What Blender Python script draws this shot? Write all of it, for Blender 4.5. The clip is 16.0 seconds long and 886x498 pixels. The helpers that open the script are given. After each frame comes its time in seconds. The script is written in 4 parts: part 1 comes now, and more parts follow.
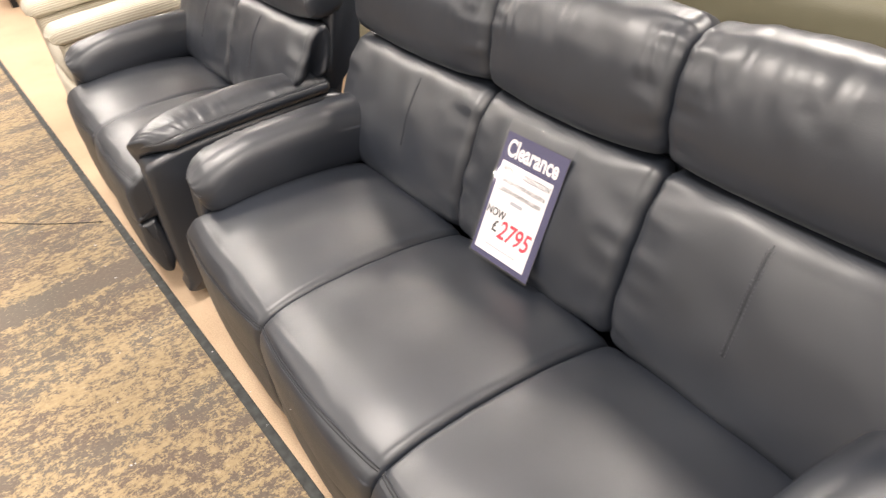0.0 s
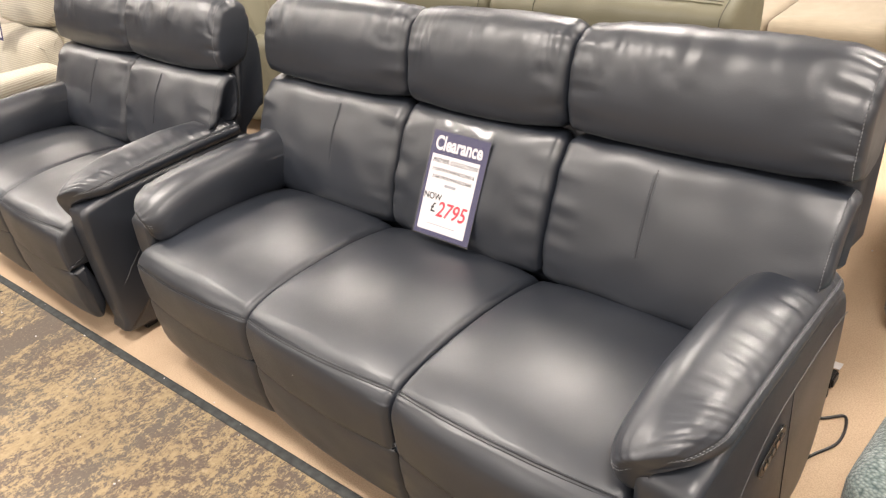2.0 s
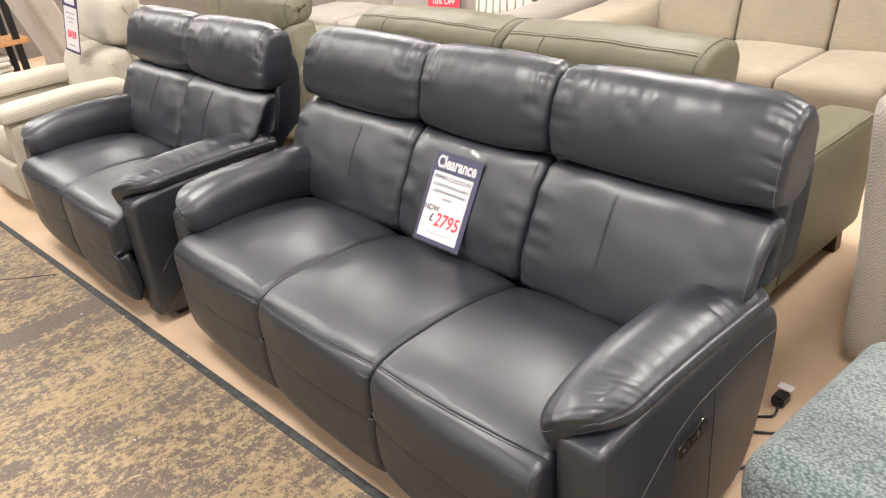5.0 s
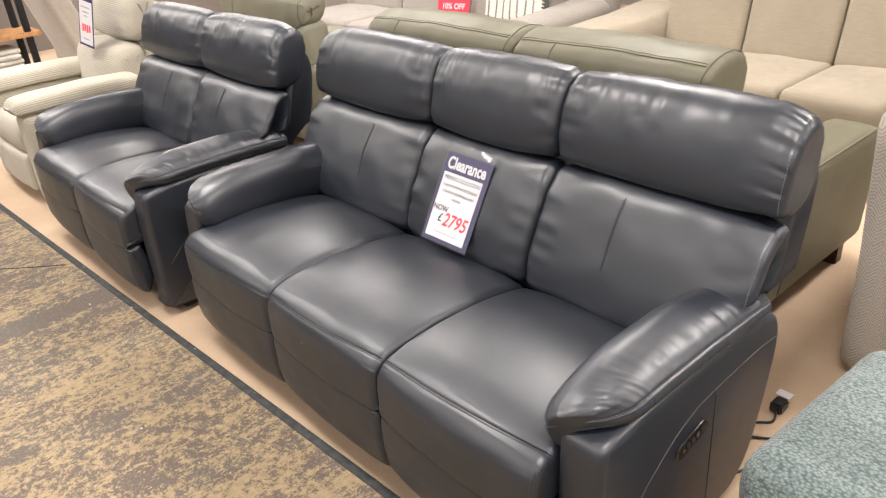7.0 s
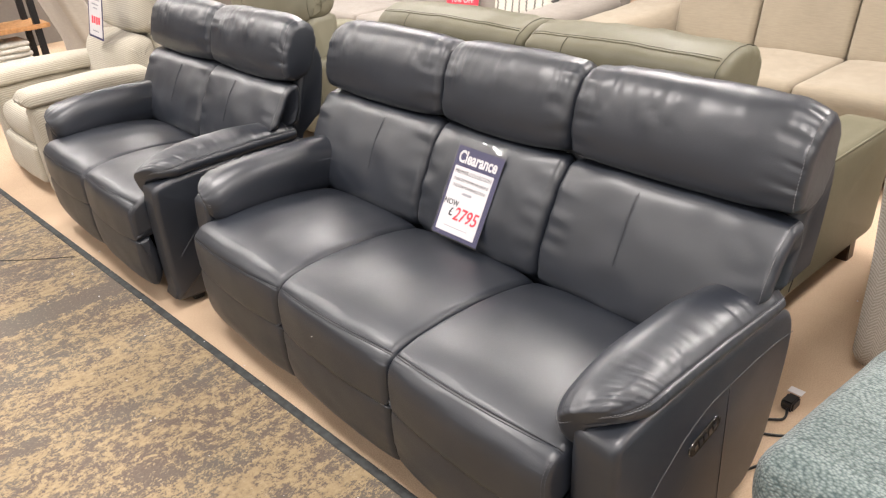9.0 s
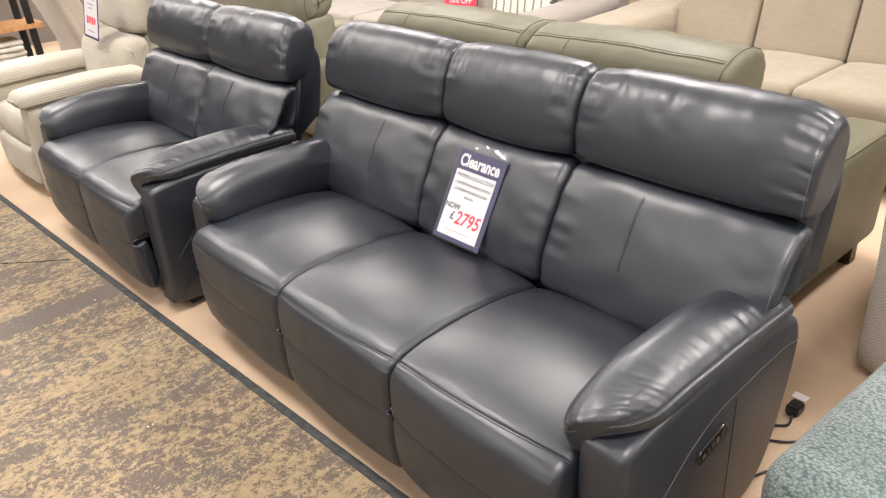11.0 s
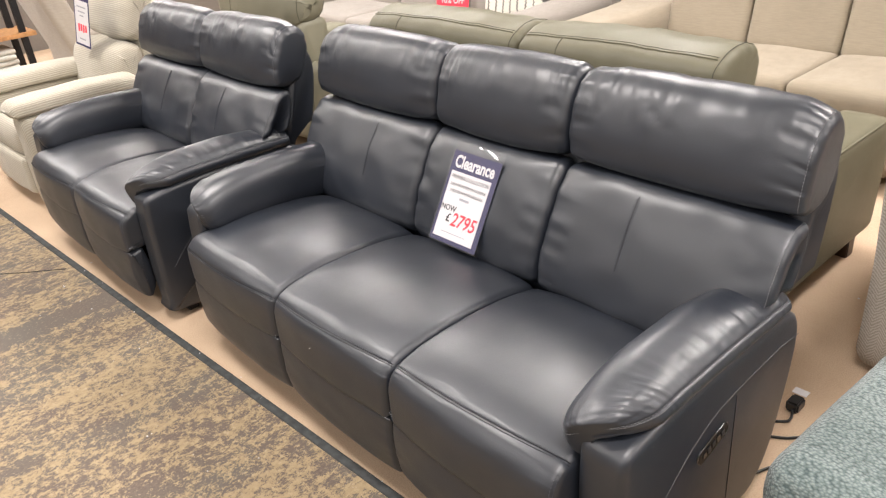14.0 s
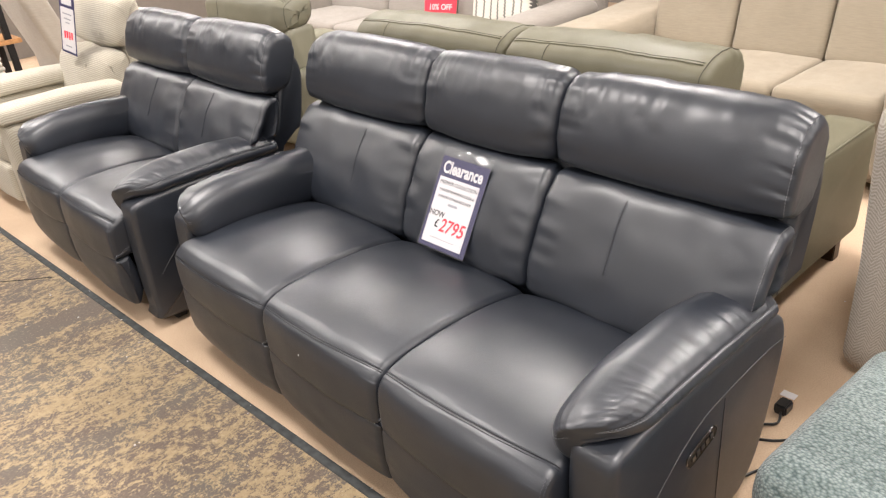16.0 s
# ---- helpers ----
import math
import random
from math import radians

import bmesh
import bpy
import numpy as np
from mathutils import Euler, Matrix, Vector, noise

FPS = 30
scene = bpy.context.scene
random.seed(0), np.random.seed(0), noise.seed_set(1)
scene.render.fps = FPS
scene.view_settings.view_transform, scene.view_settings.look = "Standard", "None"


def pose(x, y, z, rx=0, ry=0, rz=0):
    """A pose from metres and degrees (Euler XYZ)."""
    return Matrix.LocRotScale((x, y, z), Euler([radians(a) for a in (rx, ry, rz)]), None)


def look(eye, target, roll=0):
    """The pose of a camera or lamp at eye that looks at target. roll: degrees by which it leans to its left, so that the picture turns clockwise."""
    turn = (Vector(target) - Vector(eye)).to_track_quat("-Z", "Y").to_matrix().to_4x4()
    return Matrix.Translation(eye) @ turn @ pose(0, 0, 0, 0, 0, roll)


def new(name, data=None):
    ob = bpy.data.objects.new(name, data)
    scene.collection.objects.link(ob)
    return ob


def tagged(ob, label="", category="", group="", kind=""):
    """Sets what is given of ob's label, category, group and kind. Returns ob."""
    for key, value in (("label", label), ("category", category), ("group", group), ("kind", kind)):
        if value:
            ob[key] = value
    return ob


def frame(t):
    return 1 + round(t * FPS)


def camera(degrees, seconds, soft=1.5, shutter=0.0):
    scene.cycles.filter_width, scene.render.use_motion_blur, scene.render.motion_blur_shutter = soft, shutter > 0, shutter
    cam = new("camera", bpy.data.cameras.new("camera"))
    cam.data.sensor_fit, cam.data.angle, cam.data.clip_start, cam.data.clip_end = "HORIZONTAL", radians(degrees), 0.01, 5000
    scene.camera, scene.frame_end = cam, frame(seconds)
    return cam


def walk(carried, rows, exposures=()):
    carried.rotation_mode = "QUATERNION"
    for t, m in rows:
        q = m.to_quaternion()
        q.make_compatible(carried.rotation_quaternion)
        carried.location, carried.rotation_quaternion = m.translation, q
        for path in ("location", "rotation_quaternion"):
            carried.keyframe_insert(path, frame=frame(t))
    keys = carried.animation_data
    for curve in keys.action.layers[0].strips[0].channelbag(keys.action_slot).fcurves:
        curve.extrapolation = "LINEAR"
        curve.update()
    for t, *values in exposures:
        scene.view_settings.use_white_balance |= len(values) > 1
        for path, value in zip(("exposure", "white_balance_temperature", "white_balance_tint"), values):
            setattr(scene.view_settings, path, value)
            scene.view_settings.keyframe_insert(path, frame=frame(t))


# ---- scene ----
cam = camera(61.2, 16.0, soft=1.25, shutter=0.2)
PATH = [
    (0, (1.464, -0.788, 1.558), (-0.004, -0.047, 0.42), -10.1),
    (0.5, (1.607, -1.03, 1.608), (0.3, 0.006, 0.504), -8.2),
    (1, (1.708, -1.113, 1.625), (0.408, -0.007, 0.583), -8.4),
    (1.5, (1.694, -1.208, 1.585), (0.412, -0.093, 0.531), -9.3),
    (2, (1.615, -1.307, 1.601), (0.367, -0.14, 0.561), -9.0),
    (2.5, (1.597, -1.36, 1.629), (0.354, -0.156, 0.627), -7.4),
    (3, (1.616, -1.377, 1.631), (0.353, -0.18, 0.646), -6.8),
    (3.5, (1.719, -1.293, 1.626), (0.393, -0.164, 0.642), -6.4),
    (5.8, (1.958, -1.446, 1.634), (0.591, -0.313, 0.712), -6.1),
    (6, (1.958, -1.44, 1.638), (0.589, -0.316, 0.708), -6.1),
    (6.5, (1.955, -1.443, 1.636), (0.587, -0.317, 0.708), -5.5),
    (7, (1.949, -1.451, 1.635), (0.583, -0.316, 0.714), -4.7),
    (7.5, (1.948, -1.465, 1.636), (0.577, -0.331, 0.723), -4.3),
    (8, (1.945, -1.468, 1.631), (0.567, -0.346, 0.713), -4.4),
    (8.5, (1.941, -1.468, 1.634), (0.566, -0.35, 0.708), -4.5),
    (9, (1.933, -1.458, 1.632), (0.562, -0.34, 0.699), -4.6),
    (11.5, (1.894, -1.453, 1.633), (0.534, -0.322, 0.7), -4.4),
    (12, (1.901, -1.447, 1.636), (0.537, -0.316, 0.707), -4.8),
    (12.5, (1.902, -1.447, 1.643), (0.539, -0.312, 0.719), -4.9),
    (13, (1.895, -1.443, 1.638), (0.534, -0.312, 0.705), -5.0),
    (13.5, (1.891, -1.445, 1.637), (0.532, -0.317, 0.699), -5.3),
    (14, (1.892, -1.442, 1.637), (0.534, -0.311, 0.702), -5.5),
    (14.5, (1.898, -1.442, 1.64), (0.542, -0.297, 0.718), -5.6),
    (15, (1.899, -1.442, 1.637), (0.544, -0.289, 0.723), -5.6),
    (15.5, (1.897, -1.441, 1.636), (0.548, -0.285, 0.717), -5.5),
    (16, (1.894, -1.441, 1.635), (0.55, -0.283, 0.712), -5.4),
]
EXPOSURES = [(0, 0.28, 6900, 10), (0.5, 0.26, 6900, 10), (1, 0.20, 6900, 10), (2, 0.18, 6900, 10), (3, 0.12, 6800, 10), (3.5, 0.08, 6750, 10), (5.8, 0.0, 6550, 10), (16, 0.0, 6500, 10)]
walk(cam, [(t, look(eye, target, roll)) for t, eye, target, roll in PATH], EXPOSURES)

# ---- light ----
world = bpy.data.worlds.new("world")
scene.world = world
world.use_nodes = True
world.node_tree.nodes["Background"].inputs[0].default_value = (1.0, 0.93, 0.84, 1)
world.node_tree.nodes["Background"].inputs[1].default_value = 0.01
CEILING = 3.0


def panel_lamp(x, y, power, sx=0.6, sy=0.6):
    d = bpy.data.lights.new("ceiling_panel_lamp", "AREA")
    d.shape, d.size, d.size_y, d.energy = "RECTANGLE", sx, sy, power
    d.color = (1.0, 0.938, 0.9)
    o = new("ceiling_panel_lamp", d)
    o.matrix_world = pose(x, y, CEILING - 0.03)
    return o


for lx in (-5.4, -3.0, -0.6, 1.8, 4.2):
    # the -8.6 row is an unseen addition that brightens the sofa backs
    for ly, power in ((-8.6, 70), (-3.4, 42), (-0.9, 60), (4.4, 12)):
        panel_lamp(lx, ly, power)
    # long panels over the middle of the display
    panel_lamp(lx, 2.0, 100, 0.6, 1.2)
for lx in (-7.8, -10.2):
    for ly, power in ((-0.9, 70), (1.8, 110)):
        panel_lamp(lx, ly, power)


# ---- materials ----
def mat(name, build):
    m = bpy.data.materials.new(name)
    m.use_nodes = True
    nt = m.node_tree
    build(nt, nt.nodes["Principled BSDF"])
    return m


def node(nt, kind, **values):
    n = nt.nodes.new(kind)
    for k, v in values.items():
        n.inputs[k].default_value = v
    return n


def coords(nt, scale=(1, 1, 1), turn=0.0):
    tc = nt.nodes.new("ShaderNodeTexCoord")
    mp = nt.nodes.new("ShaderNodeMapping")
    mp.inputs["Scale"].default_value = scale
    mp.inputs["Rotation"].default_value = (0, 0, turn)
    nt.links.new(tc.outputs["Object"], mp.inputs["Vector"])
    return mp.outputs["Vector"]


def noise_tex(nt, vec, scale, detail=4.0, rough=0.55):
    n = node(nt, "ShaderNodeTexNoise", Scale=scale, Detail=detail, Roughness=rough)
    nt.links.new(vec, n.inputs["Vector"])
    return n.outputs["Fac"]


def ramp(nt, fac, stops):
    r = nt.nodes.new("ShaderNodeValToRGB")
    e = r.color_ramp.elements
    while len(e) < len(stops):
        e.new(0.5)
    for el, (p, c) in zip(e, stops):
        el.position, el.color = p, (*c, 1)
    nt.links.new(fac, r.inputs["Fac"])
    return r.outputs["Color"]


def mixc(nt, fac, a, b, mode="MIX"):
    n = nt.nodes.new("ShaderNodeMix")
    n.data_type, n.blend_type = "RGBA", mode
    for i, v in ((0, fac), (6, a), (7, b)):
        if isinstance(v, (int, float)):
            n.inputs[i].default_value = v
        elif isinstance(v, tuple):
            n.inputs[i].default_value = (*v, 1)
        else:
            nt.links.new(v, n.inputs[i])
    return n.outputs[2]


def math_node(nt, op, a, b=0.0):
    n = nt.nodes.new("ShaderNodeMath")
    n.operation = op
    for i, v in enumerate((a, b)):
        if isinstance(v, (int, float)):
            n.inputs[i].default_value = v
        else:
            nt.links.new(v, n.inputs[i])
    return n.outputs[0]


def bump(nt, bsdf, height, strength, distance):
    b = node(nt, "ShaderNodeBump", Strength=strength, Distance=distance)
    nt.links.new(height, b.inputs["Height"])
    nt.links.new(b.outputs["Normal"], bsdf.inputs["Normal"])


def leather(name, dark, light, rough, grain=0.35, gloss=0.8, coat=0.14):
    def build(nt, b):
        v = coords(nt)
        big = noise_tex(nt, v, 3.5, 3)
        fine = noise_tex(nt, v, 260, 3)
        nt.links.new(ramp(nt, big, [(0.3, dark), (0.7, light)]), b.inputs["Base Color"])
        vor = node(nt, "ShaderNodeTexVoronoi", Scale=650.0)
        nt.links.new(v, vor.inputs["Vector"])
        h = math_node(nt, "ADD", math_node(nt, "MULTIPLY", vor.outputs["Distance"], 0.6), fine)
        h = math_node(nt, "ADD", h, math_node(nt, "MULTIPLY", noise_tex(nt, v, 22, 4), 3.0))
        bump(nt, b, h, grain, 0.0008)
        r = node(nt, "ShaderNodeMapRange")
        nt.links.new(noise_tex(nt, v, 9, 3), r.inputs[0])
        r.inputs[3].default_value, r.inputs[4].default_value = rough - 0.05, rough + 0.07
        nt.links.new(r.outputs[0], b.inputs["Roughness"])
        b.inputs["Specular IOR Level"].default_value = gloss
        b.inputs["Coat Weight"].default_value = coat
        b.inputs["Coat Roughness"].default_value = 0.2
    return mat(name, build)


def cloth(name, dark, light, scale=900.0, strength=0.5):
    def build(nt, b):
        v = coords(nt)
        weave = noise_tex(nt, v, scale, 2)
        big = noise_tex(nt, v, 4, 4)
        c = ramp(nt, big, [(0.3, dark), (0.72, light)])
        slub = noise_tex(nt, coords(nt, (18, 18, 260)), 1.0, 2)
        c = mixc(nt, 0.35, c, ramp(nt, slub, [(0.35, (0.80, 0.79, 0.77)), (0.65, (1.1, 1.1, 1.1))]), "MULTIPLY")
        nt.links.new(c, b.inputs["Base Color"])
        b.inputs["Roughness"].default_value = 0.92
        b.inputs["Sheen Weight"].default_value = 0.15
        bump(nt, b, weave, strength, 0.001)
    return mat(name, build)


def plain(name, colour, rough=0.5, metal=0.0, vary=0.12):
    def build(nt, b):
        v = coords(nt)
        lo = tuple(c * (1 - vary) for c in colour)
        hi = tuple(min(1, c * (1 + vary)) for c in colour)
        nt.links.new(ramp(nt, noise_tex(nt, v, 30, 4), [(0.3, lo), (0.7, hi)]), b.inputs["Base Color"])
        b.inputs["Roughness"].default_value, b.inputs["Metallic"].default_value = rough, metal
    return mat(name, build)


NAVY = leather("slate_leather", (0.0136, 0.0172, 0.0250), (0.0184, 0.0228, 0.0325), 0.39, 0.2, 0.88, 0.05)
SAGE = leather("sage_leather", (0.113, 0.106, 0.069), (0.140, 0.131, 0.088), 0.50, 0.35, 0.35, 0.02)
CREAM = cloth("cream_weave", (0.238, 0.200, 0.146), (0.275, 0.232, 0.172))
OAT = cloth("oat_weave", (0.235, 0.212, 0.187), (0.267, 0.24, 0.212))
TAUPE = cloth("taupe_weave", (0.33, 0.30, 0.26), (0.38, 0.35, 0.30))
BLACK = plain("black_plastic", (0.012, 0.012, 0.013), 0.35)
UNDER = plain("black_lining", (0.012, 0.012, 0.014), 0.8)
SEAMLINE = plain("slate_seam", (0.010, 0.012, 0.017), 0.6)
PALESAGE = leather("pale_sage_leather", (0.165, 0.157, 0.112), (0.20, 0.19, 0.138), 0.50, 0.35, 0.35, 0.02)
SAGESEAM = plain("sage_seam", (0.035, 0.032, 0.020), 0.7)
STITCH = plain("slate_thread", (0.07, 0.075, 0.09), 0.6)
THREAD = plain("grey_thread", (0.14, 0.145, 0.157), 0.7)
CHROME = plain("dark_chrome", (0.35, 0.35, 0.36), 0.18, 1.0)
WHITE = plain("white_paper", (0.60, 0.585, 0.60), 0.6, 0, 0.02)
INDIGO = plain("indigo_print", (0.035, 0.032, 0.095), 0.5, 0, 0.05)
RED = plain("red_print", (0.75, 0.03, 0.06), 0.5, 0, 0.05)
INK = plain("black_print", (0.03, 0.03, 0.035), 0.6)
GREYINK = plain("grey_print", (0.30, 0.30, 0.33), 0.6)
WOOD = plain("oak_shelf", (0.42, 0.22, 0.09), 0.5, 0, 0.25)
DARKWOOD = plain("dark_wood", (0.05, 0.025, 0.015), 0.4, 0, 0.3)
WALL = plain("painted_wall", (0.22, 0.20, 0.18), 0.8, 0, 0.04)
GREYWALL = plain("grey_paint", (0.13, 0.135, 0.12), 0.6, 0, 0.06)
CEIL = plain("ceiling_tile", (0.42, 0.41, 0.40), 0.9, 0, 0.03)
STEEL = plain("black_steel", (0.02, 0.02, 0.022), 0.45, 0.6)
RUBBER = plain("grey_rubber", (0.036, 0.039, 0.039), 0.8, 0, 0.45)
LINEN = plain("pale_linen", (0.50, 0.50, 0.46), 0.9, 0, 0.2)
SILVER = plain("silver_cushion", (0.28, 0.29, 0.29), 0.45, 0, 0.25)


def film_build(nt, b):
    clear = nt.nodes.new("ShaderNodeBsdfTransparent")
    shine = node(nt, "ShaderNodeBsdfGlossy", Roughness=0.07)
    fres = node(nt, "ShaderNodeFresnel", IOR=1.5)
    mix = nt.nodes.new("ShaderNodeMixShader")
    nt.links.new(fres.outputs[0], mix.inputs[0])
    nt.links.new(clear.outputs[0], mix.inputs[1])
    nt.links.new(shine.outputs[0], mix.inputs[2])
    milk = node(nt, "ShaderNodeBsdfDiffuse", Color=(0.8, 0.8, 0.82, 1))
    haze = node(nt, "ShaderNodeMixShader", Fac=0.04)
    nt.links.new(mix.outputs[0], haze.inputs[1])
    nt.links.new(milk.outputs[0], haze.inputs[2])
    nt.links.new(haze.outputs[0], nt.nodes["Material Output"].inputs["Surface"])


CLEAR = mat("clear_plastic", film_build)


def plate_build(nt, b):
    nt.links.new(ramp(nt, noise_tex(nt, coords(nt), 40, 3), [(0.3, (0.002, 0.002, 0.002)), (0.7, (0.004, 0.004, 0.004))]), b.inputs["Base Color"])
    b.inputs["Roughness"].default_value, b.inputs["Specular IOR Level"].default_value = 0.25, 0.25


PLATE = mat("dark_plate", plate_build)


def corduroy(name, kx, ky):
    def build(nt, b):
        v = coords(nt)
        sep, com = nt.nodes.new("ShaderNodeSeparateXYZ"), nt.nodes.new("ShaderNodeCombineXYZ")
        nt.links.new(v, sep.inputs[0])
        h = math_node(nt, "ADD", sep.outputs[2], math_node(nt, "ADD", math_node(nt, "MULTIPLY", sep.outputs[0], kx), math_node(nt, "MULTIPLY", sep.outputs[1], ky)))
        nt.links.new(h, com.inputs[2])
        w = node(nt, "ShaderNodeTexWave", Scale=23.0, Distortion=0.0)
        w.bands_direction = "Z"
        nt.links.new(com.outputs[0], w.inputs["Vector"])
        c = ramp(nt, w.outputs["Fac"], [(0.1, (0.39, 0.36, 0.29)), (0.7, (0.50, 0.465, 0.385))])
        c = mixc(nt, 0.4, c, ramp(nt, noise_tex(nt, v, 7, 4), [(0.3, (0.8, 0.79, 0.76)), (0.7, (1, 1, 1))]), "MULTIPLY")
        nt.links.new(c, b.inputs["Base Color"])
        b.inputs["Roughness"].default_value = 0.95
        b.inputs["Sheen Weight"].default_value = 0.2
        rough = math_node(nt, "MULTIPLY", noise_tex(nt, v, 300, 2), 0.5)
        bump(nt, b, math_node(nt, "ADD", math_node(nt, "MULTIPLY", w.outputs["Fac"], 0.6), rough), 0.6, 0.004)
    return mat(name, build)


CORD = corduroy("cream_corduroy", 0.0, 0.8)
CORD_ARM = corduroy("cream_corduroy_lengthwise", -0.9, 0.0)


def teal_build(nt, b):
    v = coords(nt)
    w = node(nt, "ShaderNodeTexVoronoi", Scale=1.0, Randomness=0.9)
    nt.links.new(coords(nt, (115, 175, 175), 0.35), w.inputs["Vector"])
    big = noise_tex(nt, coords(nt, (3, 26, 26), 0.35), 1.0, 3)
    c = ramp(nt, w.outputs["Distance"], [(0.15, (0.25, 0.30, 0.29)), (0.80, (0.065, 0.097, 0.098))])
    c = mixc(nt, 0.75, c, ramp(nt, big, [(0.35, (0.66, 0.70, 0.70)), (0.65, (1.0, 1.0, 1.0))]), "MULTIPLY")
    nt.links.new(c, b.inputs["Base Color"])
    b.inputs["Roughness"].default_value = 0.9
    b.inputs["Sheen Weight"].default_value = 0.3
    inv = math_node(nt, "SUBTRACT", 1.0, w.outputs["Distance"])
    bump(nt, b, inv, 0.9, 0.004)


TEAL = mat("teal_chenille", teal_build)


def herring_build(nt, b):
    v = coords(nt)
    sep = nt.nodes.new("ShaderNodeSeparateXYZ")
    nt.links.new(v, sep.inputs[0])
    across = math_node(nt, "ADD", sep.outputs[0], sep.outputs[1])
    zig = math_node(nt, "PINGPONG", across, 0.022)
    ph = math_node(nt, "ADD", math_node(nt, "MULTIPLY", sep.outputs[2], 1.0), math_node(nt, "MULTIPLY", zig, 1.3))
    line = math_node(nt, "PINGPONG", math_node(nt, "ADD", ph, math_node(nt, "MULTIPLY", noise_tex(nt, v, 70, 3), 0.012)), 0.006)
    fac = math_node(nt, "MULTIPLY", line, 1 / 0.006)
    fac = math_node(nt, "ADD", math_node(nt, "MULTIPLY", fac, 0.5), math_node(nt, "MULTIPLY", noise_tex(nt, v, 260, 3), 0.65))
    nt.links.new(ramp(nt, fac, [(0.25, (0.25, 0.218, 0.188)), (0.85, (0.46, 0.42, 0.37))]), b.inputs["Base Color"])
    b.inputs["Roughness"].default_value = 0.95
    bump(nt, b, fac, 0.6, 0.002)


HERRING = mat("herringbone_fabric", herring_build)


def carpet_build(nt, b):
    v = coords(nt)
    c = ramp(nt, noise_tex(nt, v, 1.7, 5, 0.65), [(0.3, (0.49, 0.358, 0.245)), (0.7, (0.595, 0.445, 0.312))])
    c = mixc(nt, 0.5, c, ramp(nt, noise_tex(nt, v, 240, 3), [(0.3, (0.5, 0.48, 0.46)), (0.6, (1, 1, 1))]), "MULTIPLY")
    nt.links.new(c, b.inputs["Base Color"])
    b.inputs["Roughness"].default_value = 1.0
    bump(nt, b, noise_tex(nt, v, 420, 3), 0.6, 0.004)


CARPET = mat("beige_carpet", carpet_build)


def aisle_build(nt, b):
    # worn two-tone pattern: ochre flakes over grey-brown, dragged along y, with clean brown bands
    band = noise_tex(nt, coords(nt, (6.5, 1.3, 1.0)), 1.0, 3, 0.5)
    blot = noise_tex(nt, coords(nt, (13.0, 7.0, 1.0)), 1.0, 4, 0.6)
    streak = noise_tex(nt, coords(nt, (46.0, 30.0, 1.0)), 1.0, 5, 0.7)
    fleck = noise_tex(nt, coords(nt, (135.0, 105.0, 1.0)), 1.0, 6, 0.78)
    s = math_node(nt, "ADD", math_node(nt, "MULTIPLY", band, 0.65), math_node(nt, "MULTIPLY", blot, 0.65))
    s = math_node(nt, "ADD", s, math_node(nt, "MULTIPLY", streak, 0.95))
    s = math_node(nt, "ADD", s, math_node(nt, "MULTIPLY", fleck, 0.95))
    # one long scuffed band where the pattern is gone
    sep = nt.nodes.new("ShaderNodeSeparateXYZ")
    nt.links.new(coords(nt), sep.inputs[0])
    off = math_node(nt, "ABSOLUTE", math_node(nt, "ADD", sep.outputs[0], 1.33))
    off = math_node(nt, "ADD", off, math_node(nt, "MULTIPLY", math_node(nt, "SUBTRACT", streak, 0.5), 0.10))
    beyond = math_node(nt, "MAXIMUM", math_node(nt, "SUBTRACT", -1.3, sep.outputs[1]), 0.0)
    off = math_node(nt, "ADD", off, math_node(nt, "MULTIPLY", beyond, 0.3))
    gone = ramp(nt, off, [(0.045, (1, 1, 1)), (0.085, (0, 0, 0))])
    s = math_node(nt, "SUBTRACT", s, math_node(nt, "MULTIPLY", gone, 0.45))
    mask = ramp(nt, math_node(nt, "MULTIPLY", s, 0.3125), [(0.488, (0, 0, 0)), (0.512, (1, 1, 1))])
    brown = ramp(nt, fleck, [(0.35, (0.086, 0.062, 0.047)), (0.65, (0.146, 0.110, 0.084))])
    grey = mixc(nt, ramp(nt, noise_tex(nt, coords(nt, (3.0, 2.2, 1.0)), 1.0, 3), [(0.40, (0, 0, 0)), (0.65, (0.7, 0.7, 0.7))]), brown, (0.105, 0.095, 0.078))
    ochre = ramp(nt, streak, [(0.3, (0.222, 0.161, 0.086)), (0.7, (0.345, 0.262, 0.152))])
    c = mixc(nt, mask, grey, ochre)
    worn = ramp(nt, noise_tex(nt, coords(nt, (95.0, 60.0, 1.0)), 1.0, 5, 0.75), [(0.585, (0, 0, 0)), (0.64, (1, 1, 1))])
    c = mixc(nt, math_node(nt, "MULTIPLY", worn, 0.5), c, (0.42, 0.345, 0.25))
    nt.links.new(c, b.inputs["Base Color"])
    b.inputs["Roughness"].default_value = 0.72
    bump(nt, b, math_node(nt, "ADD", noise_tex(nt, coords(nt), 500, 2), math_node(nt, "MULTIPLY", mask, 0.6)), 0.3, 0.001)


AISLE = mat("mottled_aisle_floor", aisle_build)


# ---- mesh helpers ----
def link(name, verts, faces, material, parent=None, label="", smooth=True):
    me = bpy.data.meshes.new(name)
    me.from_pydata([tuple(map(float, v)) for v in verts], [], faces)
    bm = bmesh.new()
    bm.from_mesh(me)
    bmesh.ops.recalc_face_normals(bm, faces=bm.faces)
    bm.to_mesh(me)
    bm.free()
    if smooth:
        me.shade_smooth()
    me.materials.append(material)
    o = new(name, me)
    if parent:
        o.parent = parent
    if label:
        o["label"] = label
    return o


